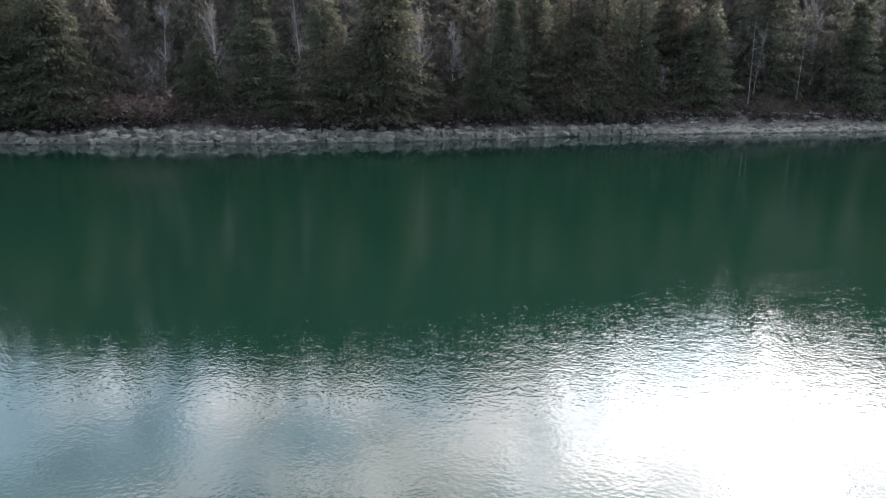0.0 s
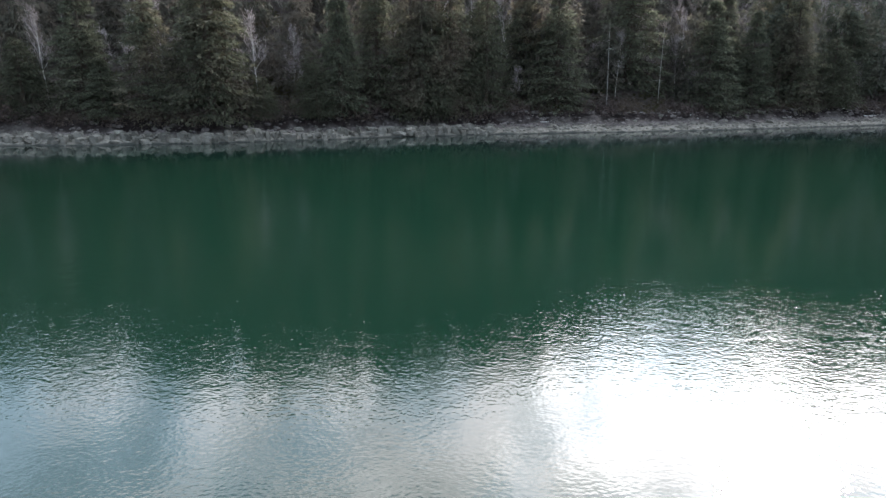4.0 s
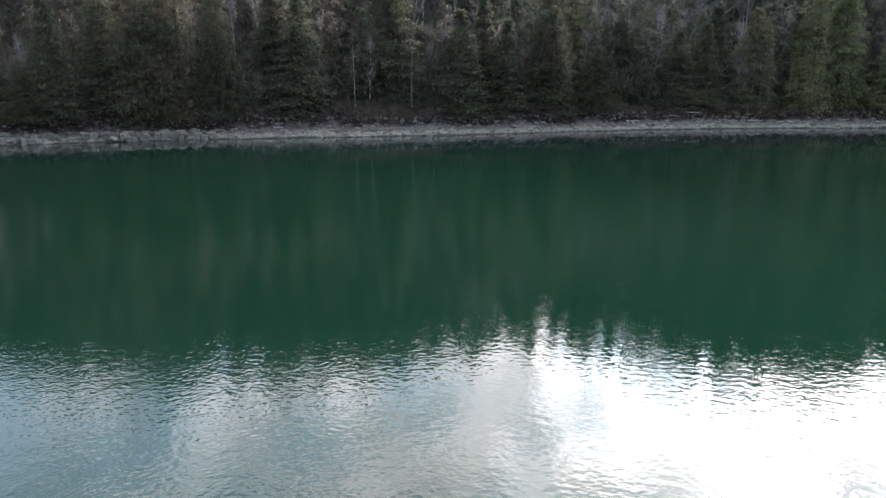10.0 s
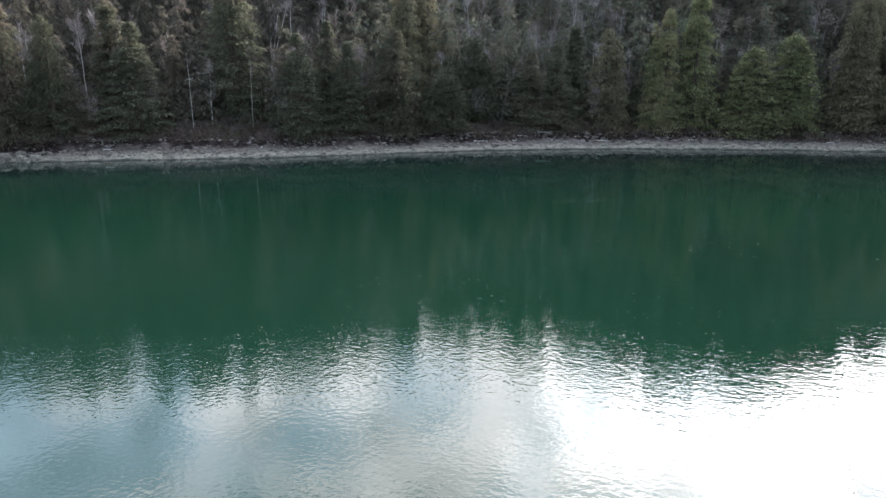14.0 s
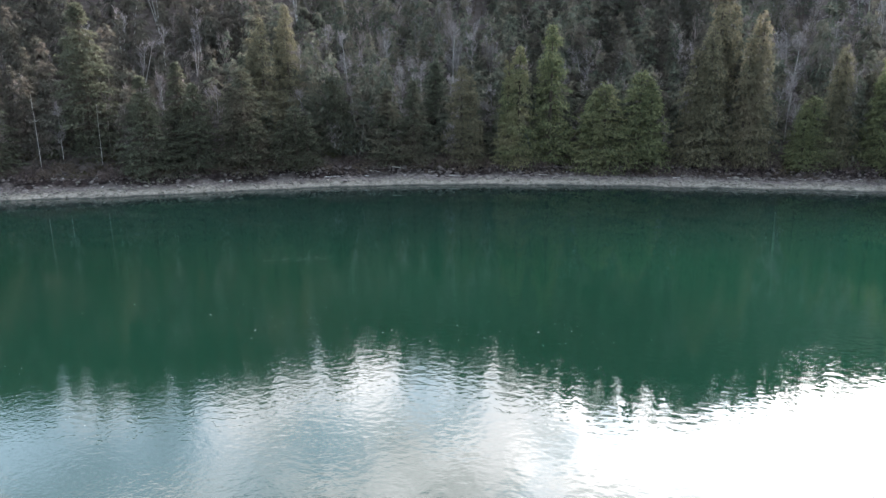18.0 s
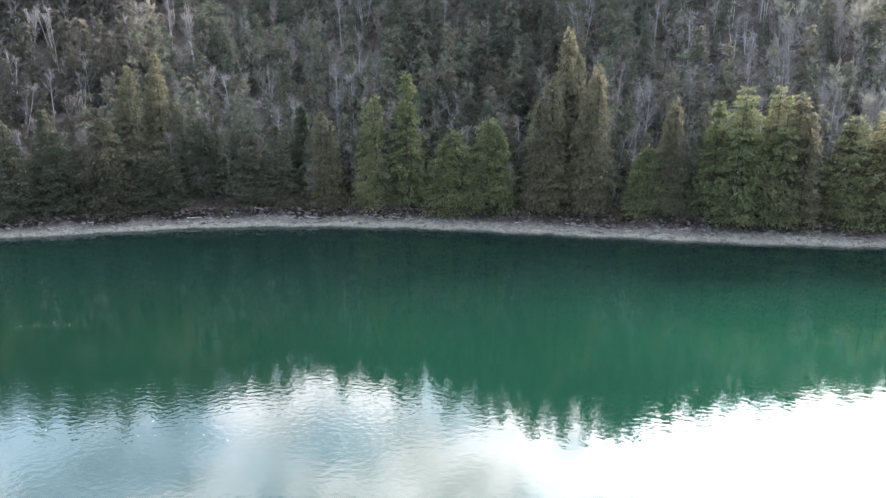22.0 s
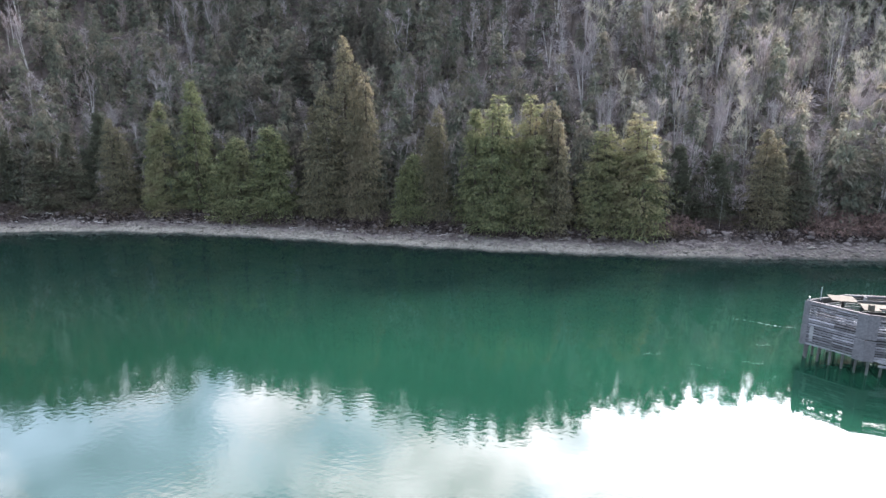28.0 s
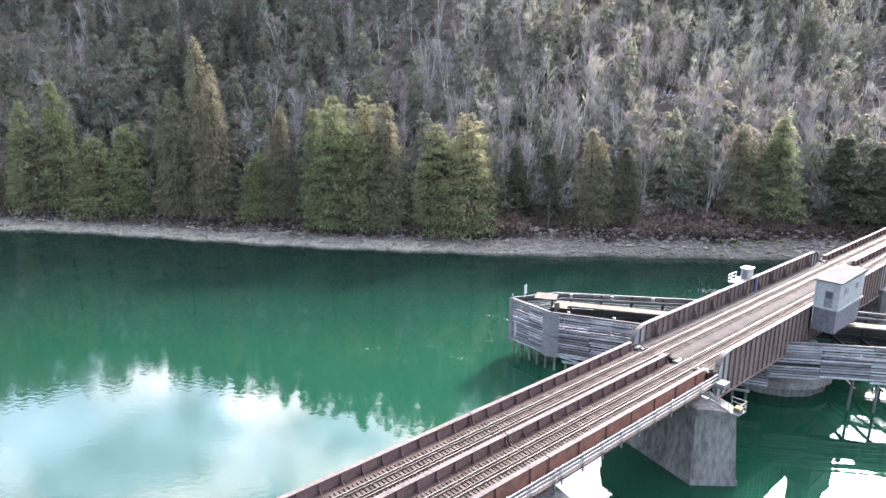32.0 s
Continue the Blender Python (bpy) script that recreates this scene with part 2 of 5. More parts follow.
def make_water():
    m, nt, b = material("lake_water", 0.0)
    b.inputs["IOR"].default_value = 1.333
    def sum_of(a, k, c):
        n = nt.nodes.new("ShaderNodeMath")
        n.operation = "MULTIPLY_ADD"
        nt.links.new(a, n.inputs[0])
        if isinstance(k, float):
            n.inputs[1].default_value = k
        else:
            nt.links.new(k, n.inputs[1])
        if isinstance(c, float):
            n.inputs[2].default_value = c
        else:
            nt.links.new(c, n.inputs[2])
        return n.outputs[0]

    # wind-ruffled stretches between calm ones
    pos = nt.nodes.new("ShaderNodeNewGeometry").outputs["Position"]
    sep = nt.nodes.new("ShaderNodeSeparateXYZ")
    nt.links.new(pos, sep.inputs[0])
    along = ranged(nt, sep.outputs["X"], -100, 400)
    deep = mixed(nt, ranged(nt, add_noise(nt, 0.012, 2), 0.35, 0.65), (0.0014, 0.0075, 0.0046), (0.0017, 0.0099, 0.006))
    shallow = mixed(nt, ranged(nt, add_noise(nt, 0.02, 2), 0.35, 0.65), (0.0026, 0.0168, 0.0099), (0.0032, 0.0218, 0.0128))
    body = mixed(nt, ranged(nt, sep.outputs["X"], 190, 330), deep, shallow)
    # green mid-channel; shade of the far hill painted into the body colour towards shore
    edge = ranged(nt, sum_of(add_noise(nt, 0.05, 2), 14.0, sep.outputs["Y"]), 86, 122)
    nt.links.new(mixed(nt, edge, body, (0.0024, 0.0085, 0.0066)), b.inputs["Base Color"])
    steps = [(0.0, 1.0), (1.0, 0.06), (0.9, 0.035), (0.2, 1.0), (0.33, 0.85), (0.385, 0.07), (0.48, 0.05), (0.54, 0.05), (0.6, 0.05), (0.67, 0.04), (0.74, 0.03)]
    reach = ramp_of(nt, along, [(at, (v, v, v)) for at, v in steps])
    steps = [(0.0, 0.42), (1.0, 0.45), (0.86, 0.4), (0.26, 0.45), (0.36, 0.7), (0.43, 1.1), (0.6, 1.2), (0.74, 0.7)]
    swell = ramp_of(nt, along, [(at, (v, v, v)) for at, v in steps])
    patch = ranged(nt, add_noise(nt, 0.02, 2, 0.5, stretch=(1, 1.6, 1)), 0.4, 0.62, 0.45, 1.25)
    wind = nt.nodes.new("ShaderNodeMath")
    wind.operation = "MULTIPLY"
    nt.links.new(reach, wind.inputs[0])
    nt.links.new(patch, wind.inputs[1])
    turned = nt.nodes.new("ShaderNodeMapping")
    turned.inputs["Rotation"].default_value = (0, 0, radians(28))
    turned.inputs["Scale"].default_value = (1.15, 1.5, 1)
    nt.links.new(pos, turned.inputs["Vector"])
    fine = add_noise(nt, 5.4, 1.5, 0.5, vector=turned.outputs[0])
    middle = add_noise(nt, 2.7, 1.5, 0.5, vector=turned.outputs[0])
    wide = add_noise(nt, 0.95, 1.5, 0.5, vector=turned.outputs[0])

    lee = ranged(nt, sep.outputs["Y"], 62, 95, 1.0, 0.16)   # calmer under the far bank
    ruffled = sum_of(sum_of(wide, 0.5, sum_of(fine, 0.55, 0.0)), sum_of(wind.outputs[0], lee, 0.0), 0.0)
    far = sep.outputs["X"]
    swells = sum_of(wide, ranged(nt, far, 125, 185, 0.7, 1.25), sum_of(middle, ranged(nt, far, 125, 185, 1.0, 0.22), 0.0))
    calm = sum_of(swells, sum_of(sum_of(patch, swell, 0.0), lee, 0.0), ruffled)
    bumped(nt, b, calm, 1.0, RIPPLE)
    return m


RIPPLE = 0.012
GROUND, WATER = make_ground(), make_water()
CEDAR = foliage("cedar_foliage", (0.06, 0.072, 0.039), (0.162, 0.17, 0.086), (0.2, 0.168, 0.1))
# darker copy of CEDAR: shade on the western bank put into the leaf colour
DARK_CEDAR = foliage("shaded_cedar_foliage", (0.03, 0.0335, 0.024), (0.078, 0.08, 0.052), (0.098, 0.078, 0.06))
BRONZE = foliage("bronzed_cedar_foliage", (0.065, 0.063, 0.043), (0.152, 0.137, 0.087), (0.185, 0.148, 0.102))
FIR = foliage("fir_foliage", (0.037, 0.0415, 0.03), (0.096, 0.1, 0.068), (0.112, 0.094, 0.068))
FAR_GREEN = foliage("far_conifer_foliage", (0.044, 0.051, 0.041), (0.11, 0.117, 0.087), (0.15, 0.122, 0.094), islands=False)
# FAR_GREEN again, darkened, with the slope's shade in the colour
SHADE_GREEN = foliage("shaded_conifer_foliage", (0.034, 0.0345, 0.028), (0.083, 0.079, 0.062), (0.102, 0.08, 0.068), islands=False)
TWIG = foliage("bare_twigs", (0.105, 0.092, 0.093), (0.275, 0.248, 0.248), (0.155, 0.128, 0.126), through=0.3, islands=False)
WARM_TWIG = foliage("warm_bare_twigs", (0.09, 0.076, 0.071), (0.24, 0.21, 0.194), (0.148, 0.121, 0.108), through=0.3, islands=False)
BUDS = foliage("budding_twigs", (0.18, 0.175, 0.14), (0.37, 0.35, 0.265), (0.305, 0.265, 0.225), through=0.35, islands=False)
BRUSH = foliage("bare_brush", (0.028, 0.021, 0.02), (0.08, 0.06, 0.055), (0.07, 0.055, 0.035), through=0.15, islands=False)
RUST_BRUSH = foliage("dead_fern_brush", (0.058, 0.038, 0.034), (0.145, 0.096, 0.086), (0.115, 0.086, 0.074), through=0.15, islands=False)
UNDER = foliage("undergrowth_leaves", (0.018, 0.022, 0.011), (0.055, 0.055, 0.024), (0.06, 0.042, 0.024), islands=False)
MOSS = plain("yellow_green_moss", (0.035, 0.032, 0.018), (0.1, 0.089, 0.042), 0.95, 3.0, bump=0.08)
BARK = plain("dark_bark", (0.024, 0.0192, 0.016), (0.072, 0.056, 0.044), 0.95, 4, bump=0.05)
PALE_BARK = plain("pale_birch_bark", (0.15, 0.14, 0.13), (0.38, 0.365, 0.345), 0.85, 3, bump=0.03)
GREY_BARK = plain("bleached_dead_bark", (0.09, 0.084, 0.078), (0.22, 0.21, 0.198), 0.9, 3, bump=0.03)
ROCK = plain("shore_rock", (0.04285, 0.03827, 0.03398), (0.1457, 0.1352, 0.1166), 0.9, 2.5, bump=0.06, rand=0.35)
DARK_ROCK = plain("dark_bank_rock", (0.04443, 0.03772, 0.03633), (0.1259, 0.109, 0.1034), 0.9, 2.5, bump=0.06)


# ---- mesh helpers ----
def mesh_of(name, verts, faces, mat):
    me = bpy.data.meshes.new(name)
    me.from_pydata([tuple(v) for v in verts], [], faces)
    me.materials.append(mat)
    return me


def tri_mesh(name, v, mats, which=None):
    """A mesh of loose triangles from an array (n, 3, 3)."""
    n = len(v)
    me = bpy.data.meshes.new(name)
    me.vertices.add(3 * n)
    me.vertices.foreach_set("co", np.ascontiguousarray(v, dtype=np.float32).ravel())
    me.loops.add(3 * n)
    me.loops.foreach_set("vertex_index", np.arange(3 * n, dtype=np.int32))
    me.polygons.add(n)
    me.polygons.foreach_set("loop_start", np.arange(0, 3 * n, 3, dtype=np.int32))
    for m in mats:
        me.materials.append(m)
    if which is not None:
        me.polygons.foreach_set("material_index", np.asarray(which, dtype=np.int32))
    me.update(calc_edges=True)
    return me


def part(name, data, material_, parent, label=""):
    """One mesh object under a thing or a part, from a bmesh or a mesh."""
    if isinstance(data, bmesh.types.BMesh):
        me = bpy.data.meshes.new(name)
        data.to_mesh(me)
        data.free()
    else:
        me = data
    if material_ is not None and not me.materials:
        me.materials.append(material_)
    ob = new(name, me)
    if parent is not None:
        ob.parent = parent
    if label:
        ob["label"] = label
    return ob


# ---- the lie of the land ----
SHORE_X = np.array([-900, -200, -120, -75, -45, -17, 5, 30, 48, 65, 89, 108, 123, 150, 175, 195, 217, 250, 297, 340, 388, 430, 500, 900.0])
SHORE_Y = np.array([94, 102, 107, 110, 111, 112.5, 119, 130, 134.5, 137.5, 141, 146.5, 152.5, 160.5, 163, 162.5, 160, 153, 144, 140, 139, 138, 136, 130.0])


def smooth_table(x, xs, ys):
    s = 0
    for o in (-12, -6, 0, 6, 12):
        s = s + np.interp(np.asarray(x, float) + o, xs, ys)
    return s / 5


def shore(x):
    x = np.asarray(x, float)
    return smooth_table(x, SHORE_X, SHORE_Y) + 0.5 * np.sin(x * 0.31 + 1) + 0.35 * np.sin(x * 0.83) + 0.25 * np.sin(x * 1.9 + 2)


def beach_width(x):
    return np.interp(x, [-120, 20, 60, 120, 180, 240, 300, 340, 380, 430], [5.2, 5.2, 6.0, 6.5, 7.5, 9.5, 9.0, 8.5, 7.0, 9.0])


def beach_rise(x):
    return np.interp(x, [-120, 20, 60, 120, 200, 320, 350, 400], [1.8, 1.8, 1.8, 1.8, 1.9, 2.0, 2.6, 2.8])


def hill_slope(x):
    """Rise for each metre inland: the ridge dips at either end of the bay."""
    return 0.64 + smooth_table(x, [-130, -60, -10, 50, 90, 150, 200, 250, 290, 340, 400, 450], [-16, -7, 4, 5, 6, -5, 10, 20, 25, 14, -8, -14]) / 165


def land(x, d):
    """Height of the ground at x, d metres inland of the waterline."""
    x, d = np.asarray(x, float), np.asarray(d, float)
    w, h = beach_width(x), beach_rise(x)
    z = np.where(d < 0, np.maximum(-9, 0.28 * d), 0)
    z = z + h * np.clip(d / w, 0, 1) ** 0.9
    z = z + np.interp(x, [20, 60], [2.5, 1.9]) * np.clip((d - w) / 2.2, 0, 1)
    e = np.clip(d - w - 3.5, 0, None)
    z = z + np.where(e < 20, 0.3 * e + 0.008 * e * e, 9.2 + hill_slope(x) * (np.minimum(e, 185) - 20)) + 0.04 * np.clip(e - 185, 0, 300)
    bumps = 0.9 * np.sin(x * 0.05 + d * 0.03) + 0.7 * np.sin(x * 0.11 - d * 0.09 + 1.3) + 0.25 * np.sin(x * 0.47 + d * 0.31)
    return z + bumps * np.clip((d - w) / 14, 0, 1) * np.where(e > 40, 2.2, 1.0)


def ground_at(x, y):
    return float(land(x, y - float(shore(x))))


def make_land():
    xs = np.concatenate([[-2600, -1400, -700, -400, -250], np.arange(-170, 500, 1.3), [560, 700, 900, 1500, 2600]])
    ds = np.concatenate([[-1800, -600, -200, -80, -40, -20, -10, -6], np.arange(-3, 20, 0.55), np.arange(20, 60, 2.2), np.arange(60, 240, 6), [260, 320, 450, 800, 1500, 2600]])
    X, D = np.meshgrid(xs, ds)
    rng = np.random.default_rng(5)
    jit = rng.normal(0, 1, X.shape)
    near = (D > -0.5) & (D < 22) & (X > -170) & (X < 500)
    S = shore(X)
    Z = land(X, D) + np.where(near, jit * 0.11, 0)
    Y = S + D
    v = np.stack([X, Y, Z], -1).reshape(-1, 3)
    nx = len(xs)
    faces = [(j * nx + i, j * nx + i + 1, (j + 1) * nx + i + 1, (j + 1) * nx + i) for j in range(len(ds) - 1) for i in range(nx - 1)]
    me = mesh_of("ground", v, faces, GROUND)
    a = me.attributes.new("inland", "FLOAT", "POINT")
    a.data.foreach_set("value", (D - (beach_width(X) - 6) * np.clip(D / beach_width(X), 0, 1)).ravel().astype(np.float32))
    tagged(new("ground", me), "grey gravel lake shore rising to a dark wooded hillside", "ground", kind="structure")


make_land()
bm = bmesh.new()
corners = [bm.verts.new(c) for c in ((-2500, -1800, 0), (2500, -1800, 0), (2500, 260, 0), (-2500, 260, 0))]
bm.faces.new(corners)
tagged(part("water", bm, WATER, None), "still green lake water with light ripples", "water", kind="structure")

# ---- trees ----
def frames_of(dirs):
    """Two directions square to each of the given ones."""
    dirs = dirs / np.linalg.norm(dirs, axis=-1, keepdims=True)
    a = np.cross(dirs, np.where(np.abs(dirs[:, 2:3]) < 0.9, [[0, 0, 1.0]], [[1.0, 0, 0]]))
    a /= np.linalg.norm(a, axis=-1, keepdims=True)
    return a, np.cross(dirs, a)


def tubes(p, q, r0, r1, sides=3):
    """Tapered tubes from points p to points q, as triangles."""
    a, b = frames_of(q - p)
    ang = np.arange(sides) * 2 * np.pi / sides
    out = []
    ring = lambda c, r, k: c + (np.cos(ang[k % sides]) * a + np.sin(ang[k % sides]) * b) * np.reshape(r, (-1, 1))
    for k in range(sides):
        p0, p1, q0, q1 = ring(p, r0, k), ring(p, r0, k + 1), ring(q, r1, k), ring(q, r1, k + 1)
        out += [np.stack([p0, p1, q1], 1), np.stack([p0, q1, q0], 1)]
    return np.concatenate(out)


def sprays(rng, base, way, length, width, bend=0.35):
    """Slender drooping leaf sprays at points, pointing along way."""
    a, b = frames_of(way)
    turn = rng.uniform(0, np.pi, (len(base), 1))
    side = (np.cos(turn) * a + np.sin(turn) * b) * width[:, None] * 0.5
    tip = base + way * length[:, None] + np.array([0, 0, -1.0]) * (bend * length)[:, None]
    return np.stack([base + side, base - side, tip], 1)


def conifer_mesh(seed, h, r, n_branch, per, size, kind="cedar", start=0.02):
    """Foliage of a conifer of height h and crown radius r, and its trunk and boughs."""
    rng = np.random.default_rng(seed)
    f = np.sort(rng.uniform(0, 1, n_branch)) ** 1.1
    z = h * (start + (0.985 - start) * f)
    az = np.arange(n_branch) * 2.399 + rng.uniform(-0.5, 0.5, n_branch)
    lobes = 1 + 0.16 * np.sin(2 * az + rng.uniform(0, 6)) + 0.14 * np.sin(3 * az + z * 0.5 + rng.uniform(0, 6))
    shape = (1 - f) ** (0.66 if kind == "cedar" else 0.8) * np.clip(0.82 + f * 2.0, 0, 1)
    reach = r * shape * lobes * rng.uniform(0.72, 1.16, n_branch) + 0.22
    slope = np.where(f > 0.85, 0.5, (-0.16 if kind == "cedar" else -0.14)) + rng.normal(0, 0.1, n_branch)
    out = np.stack([np.cos(az), np.sin(az), slope], -1)
    root = np.stack([np.zeros(n_branch), np.zeros(n_branch), z], -1)
    boughs = tubes(root, root + out * reach[:, None] * 0.9, 0.05 + 0.012 * reach, np.full(n_branch, 0.015))
    # sprays crowd towards the ends of the boughs and hang from them in flat fans
    t = rng.uniform(0.06, 1.0, (n_branch, per)) ** 0.6
    sag = np.array([0, 0, -1.0])
    base = root[:, None] + out[:, None] * (reach[:, None] * t)[..., None] + sag * (0.2 * reach[:, None] * t * t)[..., None]
    across = np.stack([-np.sin(az), np.cos(az), np.zeros(n_branch)], -1)[:, None]
    fan = rng.normal(0, 1, (n_branch, per, 1)) * (0.16 + 0.2 * reach[:, None, None] * (0.35 + 0.65 * t[..., None]))
    base = base + across * fan + rng.normal(0, 1, base.shape) * np.array([0.14, 0.14, 0.17])
    hang = np.abs(rng.normal(0, 1, (n_branch, per))) * (0.34 if kind == "cedar" else 0.16) * (0.4 + 0.6 * t)
    base = base + sag * hang[..., None]
    way = out[:, None] * 0.6 + rng.normal(0, 0.42, base.shape) + np.array([0, 0, -0.45 if kind == "cedar" else -0.1])
    way = way / np.linalg.norm(way, axis=-1, keepdims=True)
    keep = rng.uniform(0, 1, (n_branch, per)) < np.clip(0.22 + reach / (0.6 * r), 0.22, 1)[:, None]
    base, way = base[keep], way[keep]
    length = size * rng.uniform(0.5, 1.3, len(base))
    width = length * rng.uniform(0.3, 0.55, len(base))
    leaves = sprays(rng, base, way, length, width)
    k = 6
    zz = np.linspace(0, h * 0.97, k + 1)
    lean = np.cumsum(rng.normal(0, 0.004 * h, (k + 1, 2)), 0) * (zz[:, None] > 0)
    path = np.concatenate([lean * 0.3, zz[:, None]], 1)
    rad = 0.016 * h * (1 - zz / h) + 0.02
    trunk = tubes(path[:-1], path[1:], rad[:-1], rad[1:], 7)
    return leaves, np.concatenate([trunk, boughs])


def bare_mesh(seed, h, spread, limbs, branches, twigs, stems=1, twig_len=1.3, twig_w=0.05):
    """A leafless tree: wood (trunk and limbs) and twigs, as triangles."""
    rng = np.random.default_rng(seed)
    wood, fine = [], []
    for s in range(stems):
        tilt = rng.normal(0, 0.05 + 0.1 * (stems > 1), 2)
        k = 7
        zz = np.linspace(0, h * rng.uniform(0.85, 1.0), k + 1)
        bend = np.cumsum(rng.normal(0, 0.012 * h, (k + 1, 2)), 0)
        path = np.concatenate([tilt * zz[:, None] + bend * (zz[:, None] / h) + rng.normal(0, 0.15, 2) * (stems > 1), zz[:, None]], 1)
        rad = (0.0115 * h) * (1 - 0.9 * zz / zz[-1]) + 0.015
        wood.append(tubes(path[:-1], path[1:], rad[:-1], rad[1:], 5))
        n = max(4, limbs // stems)
        f = rng.uniform(0.3, 0.98, n)
        p = np.stack([np.interp(f, np.linspace(0, 1, k + 1), path[:, i]) for i in range(3)], -1)
        az = rng.uniform(0, 2 * np.pi, n)
        ln = spread * (1.1 - 0.75 * f) * rng.uniform(0.6, 1.2, n)
        way = np.stack([np.cos(az) * 0.75, np.sin(az) * 0.75, rng.uniform(0.45, 1.1, n)], -1)
        q = p + way * ln[:, None]
        wood.append(tubes(p, q, 0.025 + 0.012 * ln, np.full(n, 0.012)))
        i = np.repeat(np.arange(n), branches)
        t = rng.uniform(0.25, 1.0, len(i))[:, None]
        bp = p[i] * (1 - t) + q[i] * t
        bw = way[i] * 0.5 + rng.normal(0, 0.55, bp.shape) + np.array([0, 0, 0.35])
        bl = (0.35 * ln[i] + 0.5) * rng.uniform(0.6, 1.3, len(i))
        bq = bp + bw * bl[:, None]
        fine.append(tubes(bp, bq, np.full(len(i), 0.022), np.full(len(i), 0.008)))
        j = np.repeat(np.arange(len(i)), twigs)
        t = rng.uniform(0.15, 1.0, len(j))[:, None]
        tp = bp[j] * (1 - t) + bq[j] * t
        tw = bw[j] * 0.4 + rng.normal(0, 0.6, tp.shape) + np.array([0, 0, 0.3])
        tw /= np.linalg.norm(tw, axis=-1, keepdims=True)
        tl = twig_len * rng.uniform(0.5, 1.3, len(j))
        a, b = frames_of(tw)
        side = (a * rng.normal(0, 1, (len(j), 1)) + b * rng.normal(0, 1, (len(j), 1)))
        side *= twig_w / np.linalg.norm(side, axis=-1, keepdims=True)
        fine.append(np.stack([tp + side, tp - side, tp + tw * tl[:, None]], 1))
    return np.concatenate(wood), np.concatenate(fine)


def slender_mesh(seed, h, spread, limbs, twigs, stems=1):
    """A far leafless tree: a tall thin trunk, steep limbs and a soft vase of fine upright twigs."""
    rng = np.random.default_rng(seed)
    wood, fine = [], []
    for _ in range(stems):
        k = 5
        zz = np.linspace(0, h * rng.uniform(0.86, 1.0), k + 1)
        tilt = rng.normal(0, 0.035 + 0.09 * (stems > 1), 2)
        bend = np.cumsum(rng.normal(0, 0.008 * h, (k + 1, 2)), 0)
        path = np.concatenate([tilt * zz[:, None] + bend * (zz[:, None] / h), zz[:, None]], 1)
        rad = 0.0075 * h * (1 - 0.85 * zz / zz[-1]) + 0.012
        wood.append(tubes(path[:-1], path[1:], rad[:-1], rad[1:], 4))
        n = limbs // stems
        f = rng.uniform(0.32, 0.97, n) ** 0.85
        p = np.stack([np.interp(f, np.linspace(0, 1, k + 1), path[:, i]) for i in range(3)], -1)
        az = rng.uniform(0, 2 * np.pi, n)
        ln = spread * (1.25 - 0.85 * f) * rng.uniform(0.6, 1.25, n)
        way = np.stack([np.cos(az) * 0.55, np.sin(az) * 0.55, rng.uniform(0.65, 1.2, n)], -1)
        q = p + way * ln[:, None]
        a, b = frames_of(q - p)
        wide = (0.035 + 0.008 * ln)[:, None]
        fine.append(np.stack([p + a * wide, p - a * wide, q], 1))
        fine.append(np.stack([p + b * wide, p - b * wide, q], 1))
        i = np.repeat(np.arange(n), twigs)
        t = rng.uniform(0.2, 1.05, len(i))[:, None]
        tp = p[i] * (1 - t) + q[i] * t + rng.normal(0, 0.12, (len(i), 3))
        tw = way[i] * 0.55 + rng.normal(0, 0.42, tp.shape) + np.array([0, 0, 0.35])
        tw /= np.linalg.norm(tw, axis=-1, keepdims=True)
        tl = rng.uniform(0.7, 2.0, len(i))
        a, b = frames_of(tw)
        turn = rng.uniform(0, np.pi, (len(i), 1))
        side = (a * np.cos(turn) + b * np.sin(turn)) * rng.uniform(0.018, 0.04, (len(i), 1))
        fine.append(np.stack([tp + side, tp - side, tp + tw * tl[:, None]], 1))
    return np.concatenate(wood), np.concatenate(fine)


def bush_mesh(seed, r, h, n, size):
    rng = np.random.default_rng(seed)
    az, q = rng.uniform(0, 2 * np.pi, n), rng.uniform(0, 1, n) ** 0.5
    p = np.stack([np.cos(az) * q * r, np.sin(az) * q * r, h * rng.uniform(0.05, 1, n) * (1 - 0.6 * q ** 2)], -1)
    way = np.stack([np.cos(az) * q, np.sin(az) * q, np.full(n, 0.5)], -1) + rng.normal(0, 0.5, (n, 3))
    way /= np.linalg.norm(way, axis=-1, keepdims=True)
    ln = size * rng.uniform(0.5, 1.3, n)
    return sprays(rng, p, way, ln, ln * rng.uniform(0.25, 0.5, n), 0.15)


def thing(name, label, category, group=""):
    ob = new(name)
    ob.empty_display_size = 0.2
    return tagged(ob, label, category, group)


class Kind:
    """A tree built once; the first placing uses the parts themselves, later ones copies of them."""

    def __init__(self, name, label, parts, group, height):
        self.name, self.label, self.group, self.height, self.first = name, label, group, height, None
        self.parts = parts

    def place(self, x, y, h, wide=1.0, turn=0.0, label=""):
        s = h / self.height
        m = Matrix.LocRotScale((x, y, ground_at(x, y) - 0.25), Euler((0, 0, turn)), (s * wide, s * wide, s))
        if self.first is None:
            self.first = ob = thing(self.name, self.label, "tree", self.group)
            for pname, me in self.parts:
                part(pname, me, None, ob)
            ob.matrix_basis = m
        else:
            ob = copy_thing(self.first, Matrix.Identity(4))
            ob.matrix_basis = m
        if label:
            ob["label"] = label
        return ob


